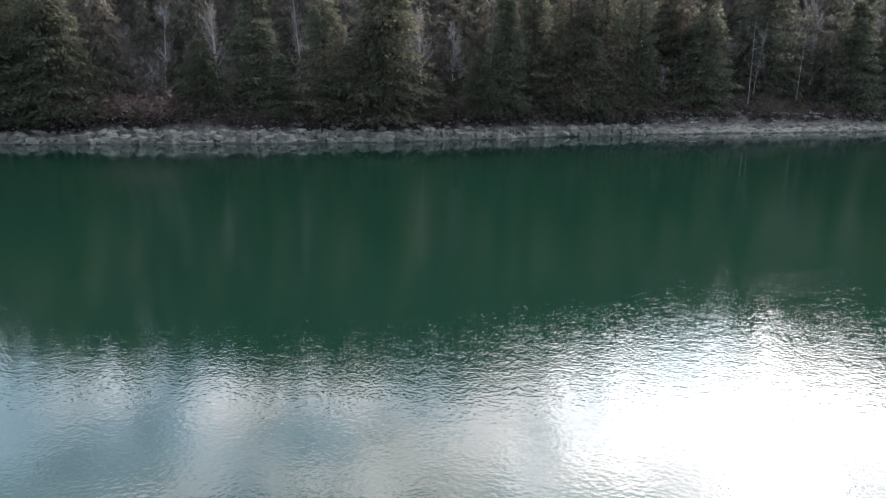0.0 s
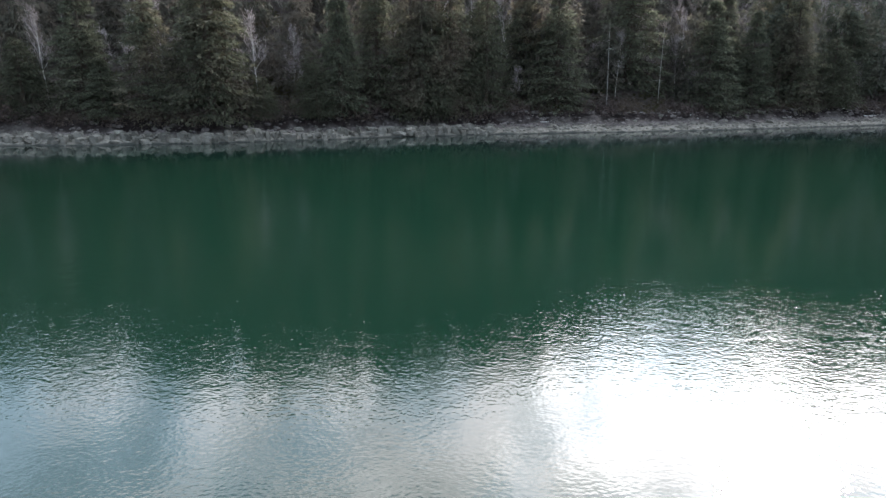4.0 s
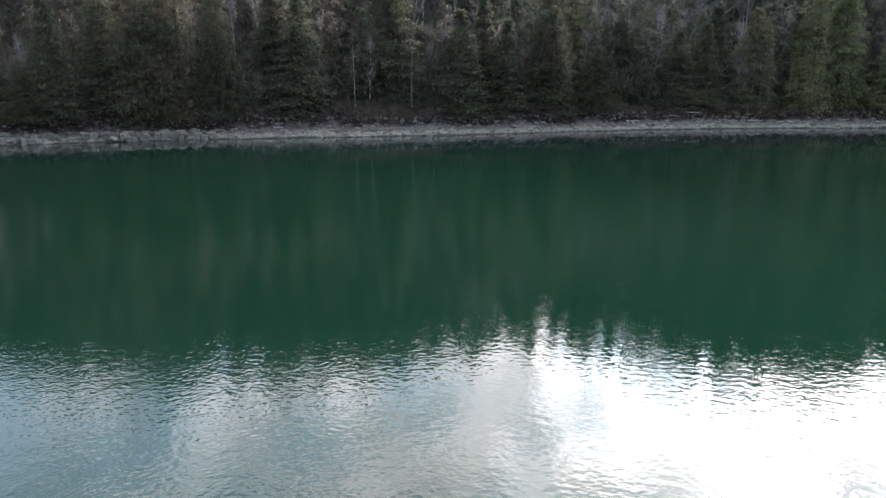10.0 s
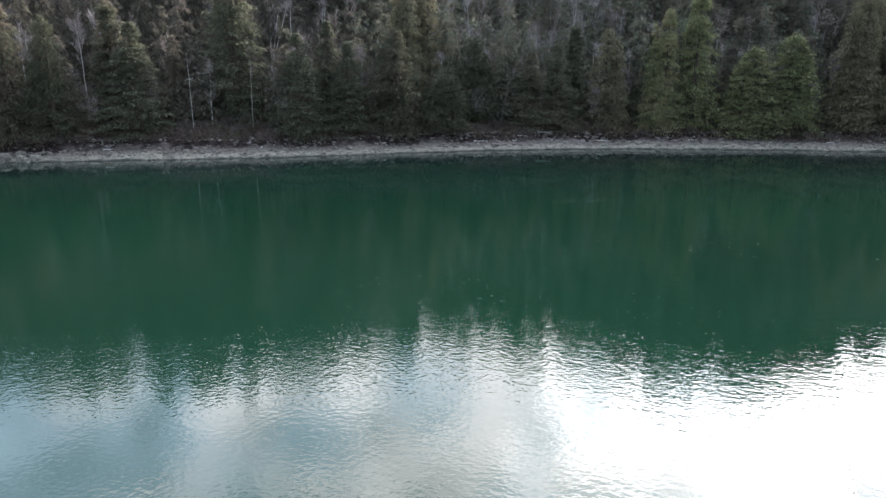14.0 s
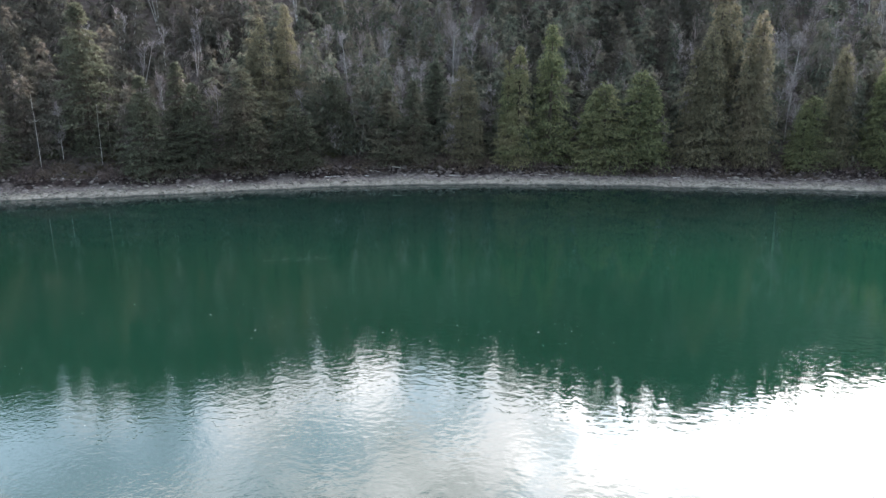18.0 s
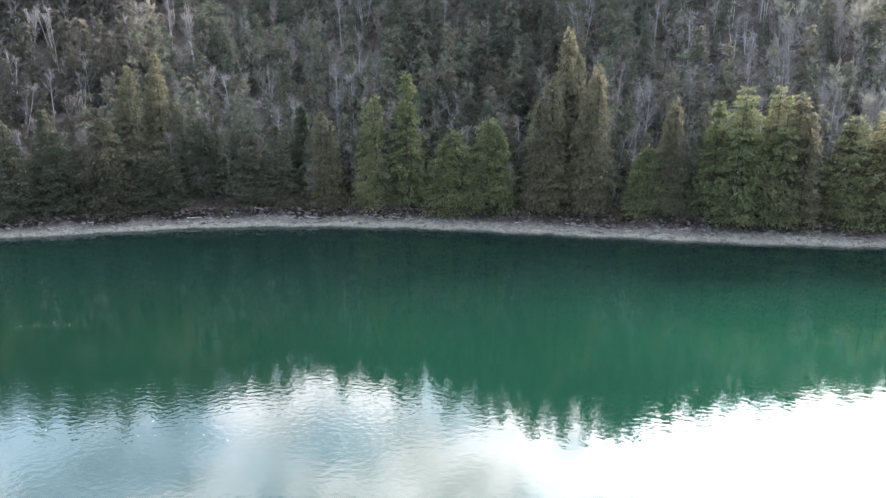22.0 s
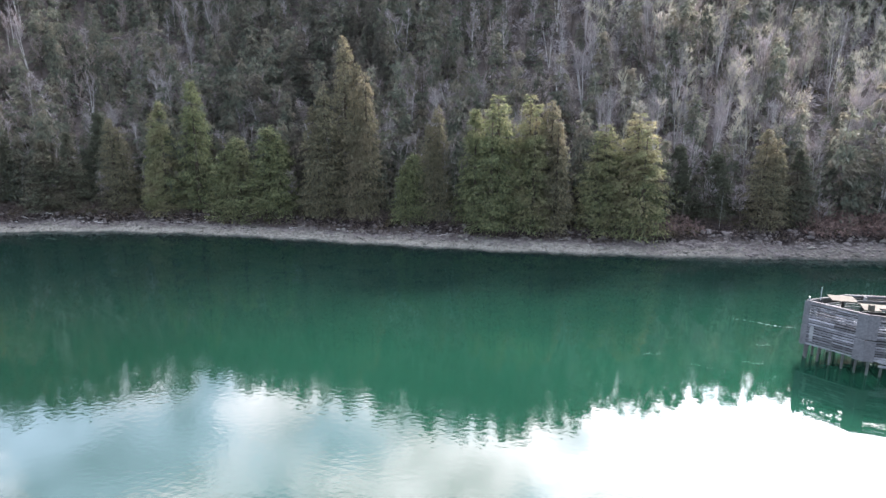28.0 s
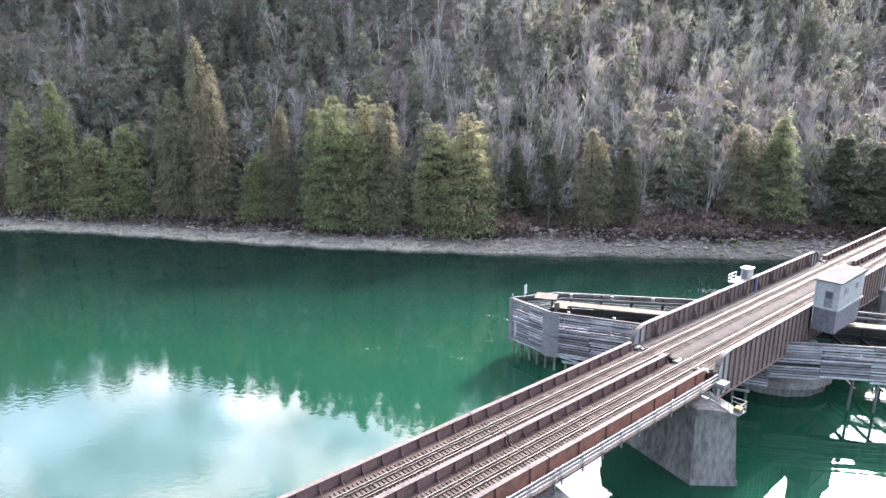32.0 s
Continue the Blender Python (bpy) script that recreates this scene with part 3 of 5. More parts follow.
def many_topped(seed, h, r, n, per, size):
    """A broad cedar: a main stem and two lesser leaders beside it, in one crown."""
    g = np.random.default_rng(seed + 900)
    crowns, woods_ = [], []
    for k, (tall, wide, share) in enumerate(((1.0, 0.92, 1.0), (g.uniform(0.8, 0.93), 0.66, 0.55), (g.uniform(0.66, 0.84), 0.66, 0.5))):
        leaf, wood = conifer_mesh(seed * 3 + k, h * tall, r * wide, int(n * share), per, size, "cedar")
        a = g.uniform(0, 6.28)
        off = np.array([np.cos(a), np.sin(a), 0]) * (0.0 if k == 0 else r * g.uniform(0.3, 0.5))
        crowns.append(leaf + off)
        woods_.append(wood + off)
    return np.concatenate(crowns), np.concatenate(woods_)


def conifer_kind(seed, kind, h, r, n, per, size, name, label, group, mat):
    leaves, wood = many_topped(seed, h, r, n, per, size) if kind == "cedar" else conifer_mesh(seed, h, r, n, per, size, kind)
    return Kind(name, label, [("trunk", tri_mesh("trunk", wood, [BARK])), ("crown", tri_mesh("crown", leaves, [mat]))], group, h)


CEDARS = [conifer_kind(40 + i, "cedar", 26, r, 170, 72, 0.4, "cedar_tree", "dark green drooping cedar at the top of the shore", "shoreline conifers", CEDAR) for i, r in enumerate((5.4, 5.0, 5.8, 4.6))]
SHADED_CEDARS = [conifer_kind(45 + i, "cedar", 26, r, 165, 60, 0.42, "cedar_tree", "shaded dark olive cedar on the steep bank", "shoreline conifers", DARK_CEDAR) for i, r in enumerate((5.4, 5.0, 5.8))]
BRONZES = [conifer_kind(50 + i, "cedar", 26, r, 165, 68, 0.4, "cedar_tree", "bronze-tinged olive cedar at the top of the shore", "shoreline conifers", BRONZE) for i, r in enumerate((4.6, 5.2))]
FIRS = [conifer_kind(60 + i, "fir", 26, r, 190, 84, 0.46, "fir_tree", "dark blue-green fir with layered boughs on the wooded bank", "shoreline conifers", FIR) for i, r in enumerate((4.8, 5.2, 4.4))]


def bare_kind(seed, h, spread, stems, name, label, wood_mat):
    wood, fine = bare_mesh(seed, h, spread, 26, 6, 7, stems, 1.2, 0.03)
    return Kind(name, label, [("trunk", tri_mesh("trunk", wood, [wood_mat])), ("crown", tri_mesh("crown", fine, [TWIG]))], "bare trees on the slope", h)


BIRCHES = [bare_kind(80 + i, 18, 4.2, st, "birch_tree", "leafless birch with a pale trunk and grey twigs", PALE_BARK) for i, st in enumerate((1, 1, 2))]
ALDERS = [bare_kind(90 + i, 15, 5.0, st, "alder_tree", "leafless alder with grey-brown twigs on the bank", BARK) for i, st in enumerate((1, 3))]


def scatter(rng, n, x0, x1, d0, d1, gap):
    """Up to n places, no two nearer than gap, inland between d0 and d1."""
    cells, out = {}, []
    for _ in range(n * 12):
        x, d = rng.uniform(x0, x1), rng.uniform(d0, d1)
        key = (int(x // gap), int(d // gap))
        if any((x - a) ** 2 + (d - b) ** 2 < gap * gap for i in (-1, 0, 1) for j in (-1, 0, 1) for a, b in cells.get((key[0] + i, key[1] + j), ())):
            continue
        cells.setdefault(key, []).append((x, d))
        out.append((x, d))
        if len(out) == n:
            break
    return np.array(out)


def planted(protos, pts, heights, base_h, rng, widen=(0.85, 1.2)):
    """Copies of loose-triangle trees (triangles, material indices) on the land, as one array of each."""
    out, which = [], []
    for (x, d), h in zip(pts, heights):
        v, w = protos[rng.integers(len(protos))]
        s, a, wd = h / base_h, rng.uniform(0, 6.28), rng.uniform(*widen)
        c, sn = np.cos(a), np.sin(a)
        q = np.empty_like(v)
        q[..., 0] = (v[..., 0] * c - v[..., 1] * sn) * s * wd + x
        q[..., 1] = (v[..., 0] * sn + v[..., 1] * c) * s * wd + float(shore(x)) + d
        q[..., 2] = v[..., 2] * s + float(land(x, d)) - 0.3
        out.append(q.astype(np.float32))
        which.append(w)
    return np.concatenate(out), np.concatenate(which)


def woods(name, label, protos, pts, heights, base_h, rng, mats, category="woods", widen=(0.85, 1.2)):
    tri, which = planted(protos, pts, heights, base_h, rng, widen)
    return tagged(new(name, tri_mesh(name, tri, mats, which)), label, category, kind="stuff")


def joined(*groups):
    """Triangles of several materials as one prototype."""
    return np.concatenate(groups), np.concatenate([np.full(len(g), i) for i, g in enumerate(groups)])

# ---- the railway bridge: along its own axis u (to the far shore), w to its left, from the end of the fixed spans ----
STEEL = plain("brown_girder_paint", (0.04536, 0.02822, 0.02621), (0.1058, 0.06653, 0.06149), 0.6, 1.2, bump=0.01)
RUST = plain("rust_red_paint", (0.058, 0.034, 0.03), (0.145, 0.066, 0.05), 0.7, 0.5, bump=0.01)
SWING = plain("weathered_grey_brown_paint", (0.05, 0.0365, 0.034), (0.125, 0.09, 0.082), 0.65, 1.0, bump=0.012)
CHALK = plain("chalky_faded_paint", (0.08, 0.0784, 0.08), (0.192, 0.188, 0.188), 0.75, 1.6, bump=0.012)
FLANGE = plain("dusty_flange_paint", (0.03888, 0.0337, 0.03214), (0.07776, 0.06739, 0.06324), 0.75, 1.0, bump=0.01)
PALE_STEEL = plain("faded_grey_paint", (0.06, 0.06, 0.061), (0.115, 0.115, 0.117), 0.6, 1.0, bump=0.01)
RAIL = plain("worn_rail_steel", (0.07344, 0.0661, 0.06059), (0.1224, 0.1114, 0.1028), 0.5, 2.0, metal=0.2, bump=0.003)
RUSTY_RAIL = plain("rusty_rail_steel", (0.035, 0.024, 0.019), (0.07, 0.05, 0.04), 0.8, 2.0, bump=0.005)
TIE = plain("creosoted_tie", (0.01836, 0.01499, 0.01316), (0.04406, 0.03672, 0.03244), 0.9, 3.0, bump=0.02, rand=0.3)
PLANK = plain("weathered_plank", (0.02047, 0.01817, 0.01672), (0.04549, 0.04065, 0.03845), 0.9, 2.0, bump=0.02, rand=0.15)
CONCRETE = plain("stained_concrete", (0.016, 0.0158, 0.0155), (0.14, 0.136, 0.13), 0.9, 0.8, bump=0.03, stretch=(1, 1, 0.3))
PALE_CONCRETE = plain("pale_worn_concrete", (0.05, 0.049, 0.047), (0.15, 0.146, 0.138), 0.9, 1.3, bump=0.03)
TIMBER = plain("grey_weathered_timber", (0.035, 0.034, 0.038), (0.25, 0.243, 0.26), 0.9, 2.6, bump=0.03, stretch=(1, 1, 3.0), rand=0.5)
CAP_TIMBER = plain("grey_cap_timber", (0.03, 0.029, 0.03), (0.11, 0.106, 0.105), 0.9, 2.2, bump=0.03, rand=0.3)
DARK_TIMBER = plain("dark_inner_timber", (0.0104, 0.01014, 0.01014), (0.0338, 0.03185, 0.0312), 0.8, 2.0, bump=0.03)
PALE_BLOCK = plain("bleached_timber_block", (0.12, 0.1162, 0.1087), (0.195, 0.1875, 0.18), 0.85, 2.0, bump=0.01)
PALE_BOARD = plain("bleached_plywood", (0.04298, 0.03945, 0.03237), (0.0708, 0.06575, 0.05462), 0.85, 1.0, bump=0.01)
SHEET = plain("grey_sheet_cladding", (0.078, 0.075, 0.081), (0.12, 0.1176, 0.123), 0.7, 1.0, bump=0.01)
HOUSE = plain("light_grey_siding", (0.14, 0.145, 0.143), (0.18, 0.186, 0.182), 0.6, 0.7, bump=0.005)
ROOFING = plain("grey_roof_felt", (0.028, 0.029, 0.031), (0.055, 0.056, 0.058), 0.9, 1.2, bump=0.01)
HOUSE_DARK = plain("dark_grey_siding", (0.055, 0.052, 0.06), (0.09, 0.086, 0.097), 0.6, 0.7, bump=0.005)
WHITE = plain("white_paint", (0.1602, 0.1623, 0.1623), (0.2108, 0.2108, 0.2108), 0.5, 1.0, bump=0.005)
MOSS_PAINT = plain("faded_yellow_paint", (0.05, 0.045, 0.015), (0.1, 0.09, 0.035), 0.7, 1.5, bump=0.01)
BLUE = plain("dark_blue_paint", (0.05, 0.055, 0.11), (0.09, 0.1, 0.18), 0.5, 1.0, bump=0.005)
BROWN_FLOOR = plain("brown_deck_plate", (0.0238, 0.01785, 0.01615), (0.051, 0.03995, 0.0357), 0.85, 1.5, bump=0.01)
DARK_PLANK = plain("dark_walk_plank", (0.01555, 0.0108, 0.009504), (0.03629, 0.02678, 0.02419), 0.9, 2.0, bump=0.02, rand=0.2)
HANDRAIL = plain("pale_grey_railing", (0.07803, 0.07803, 0.07803), (0.1365, 0.1365, 0.1379), 0.65, 1.5, bump=0.01)
GUARD = plain("dull_guard_rail_steel", (0.0504, 0.04032, 0.03456), (0.0936, 0.07776, 0.06912), 0.65, 2.0, bump=0.005)
GLASS = material("dark_window_glass", 0.08)[0]
GLASS.node_tree.nodes["Principled BSDF"].inputs["Base Color"].default_value = (0.03, 0.035, 0.045, 1)

cache = {}


def block(x0, x1, y0, y1, z0, z1, bevel=0.0):
    """A bevelled box as a bmesh."""
    bm = bmesh.new()
    bmesh.ops.create_cube(bm, size=1)
    for v in bm.verts:
        v.co = Vector(((x0 + x1) / 2 + v.co.x * (x1 - x0), (y0 + y1) / 2 + v.co.y * (y1 - y0), (z0 + z1) / 2 + v.co.z * (z1 - z0)))
    if bevel:
        bmesh.ops.bevel(bm, geom=bm.edges[:], offset=bevel, segments=1, affect="EDGES")
    return bm


def blocks(rows, bevel=0.0):
    bm = bmesh.new()
    for r in rows:
        one = block(*r, bevel)
        me = bpy.data.meshes.new("tmp")
        one.to_mesh(me)
        one.free()
        bm.from_mesh(me)
        bpy.data.meshes.remove(me)
    return bm


def piece(name, size, mat, parent, at, rot=(0, 0, 0), bevel=0.0, label=""):
    """A box-like piece that shares its mesh with those of the same size."""
    key = (tuple(round(s, 3) for s in size), mat.name, bevel)
    if key not in cache:
        bm = block(-size[0] / 2, size[0] / 2, -size[1] / 2, size[1] / 2, -size[2] / 2, size[2] / 2, bevel)
        me = bpy.data.meshes.new(name)
        bm.to_mesh(me)
        bm.free()
        me.materials.append(mat)
        cache[key] = me
    ob = new(name, cache[key])
    ob.parent = parent
    ob.location, ob.rotation_euler = at, rot
    if label:
        ob["label"] = label
    return ob


def beam_between(name, a, b, wide, high, mat, parent, label=""):
    a, b = Vector(a), Vector(b)
    d = b - a
    ob = piece(name, (d.length, wide, high), mat, parent, (a + b) / 2, (0, -math.asin(d.z / d.length), math.atan2(d.y, d.x)), 0.0, label)
    return ob


def profile(points, y0, y1):
    """A plate in the u-z plane, from a list of (u, z), between y0 and y1."""
    bm = bmesh.new()
    a = [bm.verts.new((u, y0, z)) for u, z in points]
    b = [bm.verts.new((u, y1, z)) for u, z in points]
    bm.faces.new(a)
    bm.faces.new(b[::-1])
    n = len(points)
    for i in range(n):
        bm.faces.new((a[i], b[i], b[(i + 1) % n], a[(i + 1) % n]))
    bmesh.ops.recalc_face_normals(bm, faces=bm.faces[:])
    return bm


def strip(points, y0, y1, t):
    """A bent flange plate of thickness t along points (u, z)."""
    n = len(points)
    return profile([(u, z + t) for u, z in points] + [(u, z) for u, z in points[::-1]], y0, y1)


AXIS = pose(355.0, 53.4, 0, 0, 0, 43.5)
SPAN, TOP, DECK, BASE = 26.5, 11.75, 10.75, 8.9
GIRDERS = (4.75, 0.0, -4.75)


def girder(parent, u0, u1, w, z0, pts, mat, inner, spacing=1.3, half=0.24, foot=()):
    """A plate girder whose top edge runs along pts (u, z), with flanges and stiffeners on its sides."""
    web = part("girder", profile([*pts, (u1, z0), (u0, z0)], w - 0.03, w + 0.03), mat, parent)
    part("top_flange", strip(pts, w - half, w + half, 0.06), FLANGE, web, "dusty pale top flange")
    part("bottom_flange", block(u0, u1, w - half, w + half, z0 - 0.06, z0), mat, web)
    n = int((u1 - u0) / spacing)
    for i in range(n + 1):
        u = u0 + 0.12 + (u1 - u0 - 0.24) * i / n
        zt = float(np.interp(u, [p[0] for p in pts], [p[1] for p in pts])) - 0.01
        for side in inner:
            if side in foot:
                key = ("gusset", round(half, 2), round(zt - z0, 1), side, mat.name)
                if key not in cache:
                    t, lo = half - 0.05, DECK - 0.05
                    shape = [(0.0, lo), (0.62, lo), (0.62, lo + 0.1), (0.34, lo + 0.32), (t, lo + 0.62), (t, zt), (0.0, zt)]
                    bm = bmesh.new()
                    a = [bm.verts.new((-0.03, side * y, z)) for y, z in shape]
                    b = [bm.verts.new((0.03, side * y, z)) for y, z in shape]
                    bm.faces.new(a), bm.faces.new(b[::-1])
                    for q in range(7):
                        bm.faces.new((a[q], b[q], b[(q + 1) % 7], a[(q + 1) % 7]))
                    bmesh.ops.recalc_face_normals(bm, faces=bm.faces[:])
                    cache[key] = bpy.data.meshes.new("stiffener")
                    bm.to_mesh(cache[key])
                    bm.free()
                    cache[key].materials.append(mat)
                ob = new("stiffener", cache[key])
                ob.parent, ob.location = web, (u, w + side * 0.03, 0)
            elif mat is RUST and i % 2:
                continue
            else:
                piece("stiffener", (0.05, half - 0.1, round((zt - z0) * 10) / 10 - 0.1), mat, web, (u, w + side * (0.03 + (half - 0.1) / 2), (z0 + zt) / 2))
    return web


def track(parent, u0, u1, w):
    for side in (-1, 1):
        y = w + side * 0.755
        rail = part("rail", blocks([(u0, u1, y - 0.012, y + 0.012, DECK + 0.18, DECK + 0.28), (u0, u1, y - 0.07, y + 0.07, DECK + 0.16, DECK + 0.18)]), RUSTY_RAIL, parent, "rusty running rail")
        part("rail_head", block(u0, u1, y - 0.034, y + 0.034, DECK + 0.28, DECK + 0.33), RAIL, rail, "worn shiny rail head")
        y = w + side * 0.42
        guard = part("guard_rail", blocks([(u0, u1, y - 0.012, y + 0.012, DECK + 0.18, DECK + 0.27), (u0, u1, y - 0.06, y + 0.06, DECK + 0.16, DECK + 0.18)]), RUSTY_RAIL, parent, "rusty inner guard rail")
        part("rail_head", block(u0, u1, y - 0.034, y + 0.034, DECK + 0.27, DECK + 0.32), GUARD, guard, "dull grey-brown rail head")
    g = np.random.default_rng(int(abs(u0) * 10 + abs(w)))
    for u in np.arange(u0 + 0.1, u1 - 0.1, 0.42):
        piece("tie", (0.29, 3.0, 0.24), TIE, parent, (u + 0.12, w + g.normal(0, 0.03), DECK + 0.04 + g.normal(0, 0.008)))


def fixed_span(u0):
    u1 = u0 + SPAN - 0.12
    ob = thing("bridge_span", "double-track plate girder railway span in brown paint", "bridge", "fixed spans")
    ob.matrix_basis = AXIS
    pts = [(u0, TOP), (u1, TOP)]
    for w in GIRDERS:
        girder(ob, u0, u1, w, BASE, pts, RUST if w < -1 else STEEL, (-1, 1), 1.9, 0.24, (-1,) if w > 1 else ((1,) if w < -1 else (-1, 1)))
    for w in (2.3, -2.3):
        track(ob, u0, u1, w)
    for w in (4.15, 0.62, -0.62, -4.15):
        part("side_plank", block(u0, u1, w - 0.3, w + 0.3, DECK + 0.02, DECK + 0.07), DARK_PLANK, ob)
    for i in range(6):
        u = u0 + 0.6 + (u1 - u0 - 1.2) * i / 5
        piece("floor_beam", (0.3, 9.4, 0.9), STEEL, ob, (u, 0, 9.6))
    part("floor_plate", block(u0, u1, -4.6, 4.6, DECK - 0.1, DECK - 0.02), BROWN_FLOOR, ob)
    # footway outside the down-river girder
    foot = part("footway", block(u0, u1 + 0.1, -6.15, -5.05, 10.2, 10.28), PLANK, ob, "grey planked footway outside the girder")
    for z in (11.45, 11.05, 10.65):
        part("handrail", block(u0, u1 + 0.1, -6.2, -6.1, z - 0.06, z + 0.06), HANDRAIL, ob, "pale grey handrail")
    for i in range(10):
        u = u0 + 0.4 + (u1 - u0 - 0.8) * i / 9
        piece("rail_post", (0.12, 0.12, 1.9), HANDRAIL, ob, (u, -6.02, 10.55), bevel=0.01)
        piece("bracket", (0.1, 1.3, 0.16), PALE_STEEL, ob, (u, -5.4, 10.1))
    return ob


for k in range(1, 6):
    fixed_span(-SPAN * k)
for k in range(0, 3):
    fixed_span(60.4 + SPAN * k)


def swing_span():
    ob = thing("swing_span", "brown double-track swing span with tall curved-end girders", "bridge")
    ob.matrix_basis = AXIS
    u0, u1, z0, top = 1.3, 58.8, 7.8, 13.0
    arc = [(u0 + 2.6 * (1 - math.cos(a)), 11.6 + 1.4 * math.sin(a)) for a in np.linspace(0, math.pi / 2, 8)]
    back = [(u1 - (u - u0), z) for u, z in arc[::-1]]
    for w in (5.35, -5.35):
        web = girder(ob, u0, u1, w, z0, arc + back, SWING, (1, -1), 1.3, 0.3)
        for ends in (arc, back):
            part("end_plate", profile([(u, z - 0.004) for u, z in ends] + [(ends[-1][0], z0 + 0.004), (ends[0][0], z0 + 0.004)], w - 0.036, w + 0.036), CHALK, web, "chalky pale end plate of the girder")
        inner = -1 if w > 0 else 1
        for i in range(11):
            u = u0 + 4.6 + (u1 - u0 - 9.2) * i / 10
            knee = part("knee_brace", profile([(0, DECK), (0.0, top - 0.2), (0.12, top - 0.2), (0.12, DECK)], 0, 0.05), STEEL, web)
            bm = bmesh.new()
            tri = [(0, 0, DECK), (0, inner * 0.95, DECK), (0, 0, top - 0.3)]
            a = [bm.verts.new(c) for c in tri]
            b = [bm.verts.new((0.06, c[1], c[2])) for c in tri]
            bm.faces.new(a), bm.faces.new(b[::-1])
            for j in range(3):
                bm.faces.new((a[j], b[j], b[(j + 1) % 3], a[(j + 1) % 3]))
            bmesh.ops.recalc_face_normals(bm, faces=bm.faces[:])
            old = knee.data
            bm.to_mesh(old)
            bm.free()
            knee.location = (u, w + inner * 0.04, 0)
    for w in (2.3, -2.3):
        track(ob, u0 - 1.2, u1 + 1.4, w)
    for w0, w1 in ((-0.75, 0.75), (3.85, 5.0), (-5.0, -3.85)):
        n = 3 if w1 - w0 < 1.3 else 4
        for j in range(n):
            a = w0 + (w1 - w0) * j / n
            part("deck_plank", block(u0, u1, a, a + (w1 - w0) / n - 0.03, DECK + 0.1, DECK + 0.16), PLANK, ob)
    part("floor_plate", block(u0, u1, -5.2, 5.2, DECK - 0.1, DECK - 0.02), BROWN_FLOOR, ob)
    for i in range(12):
        piece("floor_beam", (0.3, 10.4, 1.4), STEEL, ob, (u0 + 1 + (u1 - u0 - 2) * i / 11, 0, 9.8))
    # end locks and wedges
    for u in (u0 - 0.5, u1 + 0.6):
        for w in (4.3, 1.0, -1.0, -4.3):
            piece("rail_lock", (0.9, 0.5, 0.3), PALE_STEEL, ob, (u, w, DECK + 0.22), bevel=0.04)
            piece("lock_rod", (0.15, 0.9, 0.12), RUSTY_RAIL, ob, (u + 0.5, w + 0.2, DECK + 0.3), bevel=0.02)
    g = np.random.default_rng(77)
    for u in (u0 - 0.4, u1 + 0.4):
        for w in (5.0, 3.6, 0.9, -0.9, -3.6, -5.0):
            for q in range(3):
                piece("lock_part", (0.35 + 0.2 * q, 0.22, 0.2), (CHALK, RUSTY_RAIL, PLANK)[q], ob, (u + g.uniform(-0.5, 0.7), w + g.uniform(-0.5, 0.5), DECK + 0.18 + g.uniform(0, 0.2)), (0, 0, g.uniform(-0.6, 0.6)), 0.03)
    part("pivot_drum", cylinder(30.0, 0, 5.2, 7.7, 4.6, 4.6, 24), STEEL, ob)
    return ob


def cylinder(x, y, z0, z1, r0, r1, n=16):
    bm = bmesh.new()
    bmesh.ops.create_cone(bm, cap_ends=True, segments=n, radius1=r0, radius2=r1, depth=z1 - z0, matrix=Matrix.Translation((x, y, (z0 + z1) / 2)))
    return bm


swing_span()


def control_house():
    ob = thing("control_house", "grey sided control house with a dark base, beside the swing span", "building")
    ob.matrix_basis = AXIS
    u0, u1, a, b = 26.2, 35.4, -8.75, -5.75
    base = part("base", block(u0 + 0.15, u1 - 0.15, a + 0.1, b, 9.8, 13.0, 0.03), HOUSE_DARK, ob, "dark grey sided base")
    part("ledge", block(u0 - 0.1, u1 + 0.1, a - 0.15, b + 0.15, 13.0, 13.25, 0.02), HOUSE, ob, "pale ledge")
    part("body", block(u0, u1, a, b, 13.25, 16.75, 0.03), HOUSE, ob)
    part("roof", profile([(u0 - 0.2, 16.752), (u0 - 0.2, 16.9), (u1 + 0.2, 17.1), (u1 + 0.2, 16.75)], a - 0.2, b + 0.2), ROOFING, ob, "flat grey roof")
    door = part("door", block(u0 - 0.05, u0 - 0.002, -8.05, -7.05, 13.3, 15.6, 0.01), PALE_STEEL, ob)
    part("pane", block(u0 - 0.07, u0 - 0.052, -7.95, -7.15, 14.6, 15.45), GLASS, door, "dark glass pane")
    for z in np.arange(13.6, 16.7, 0.3):
        piece("siding_lap", (u1 - u0 - 0.1, 0.03, 0.03), HOUSE, ob, ((u0 + u1) / 2, a - 0.012, z))
    for u in (28.5, 32.5):
        win = part("window", block(u - 0.6, u + 0.6, a - 0.05, a - 0.02, 14.9, 15.9), HOUSE, ob)
        part("pane", block(u - 0.5, u + 0.5, a - 0.075, a - 0.055, 15.0, 15.8), PALE_STEEL, win)
    for u in (27.5, 31, 34.2):
        piece("support_arm", (0.25, 3.2, 0.3), STEEL, ob, (u, -7.0, 9.6))
    part("pipe", cylinder(u0 - 0.18, -5.95, 10.9, 17.6, 0.06, 0.06, 8), WHITE, ob, "white pipe")


control_house()


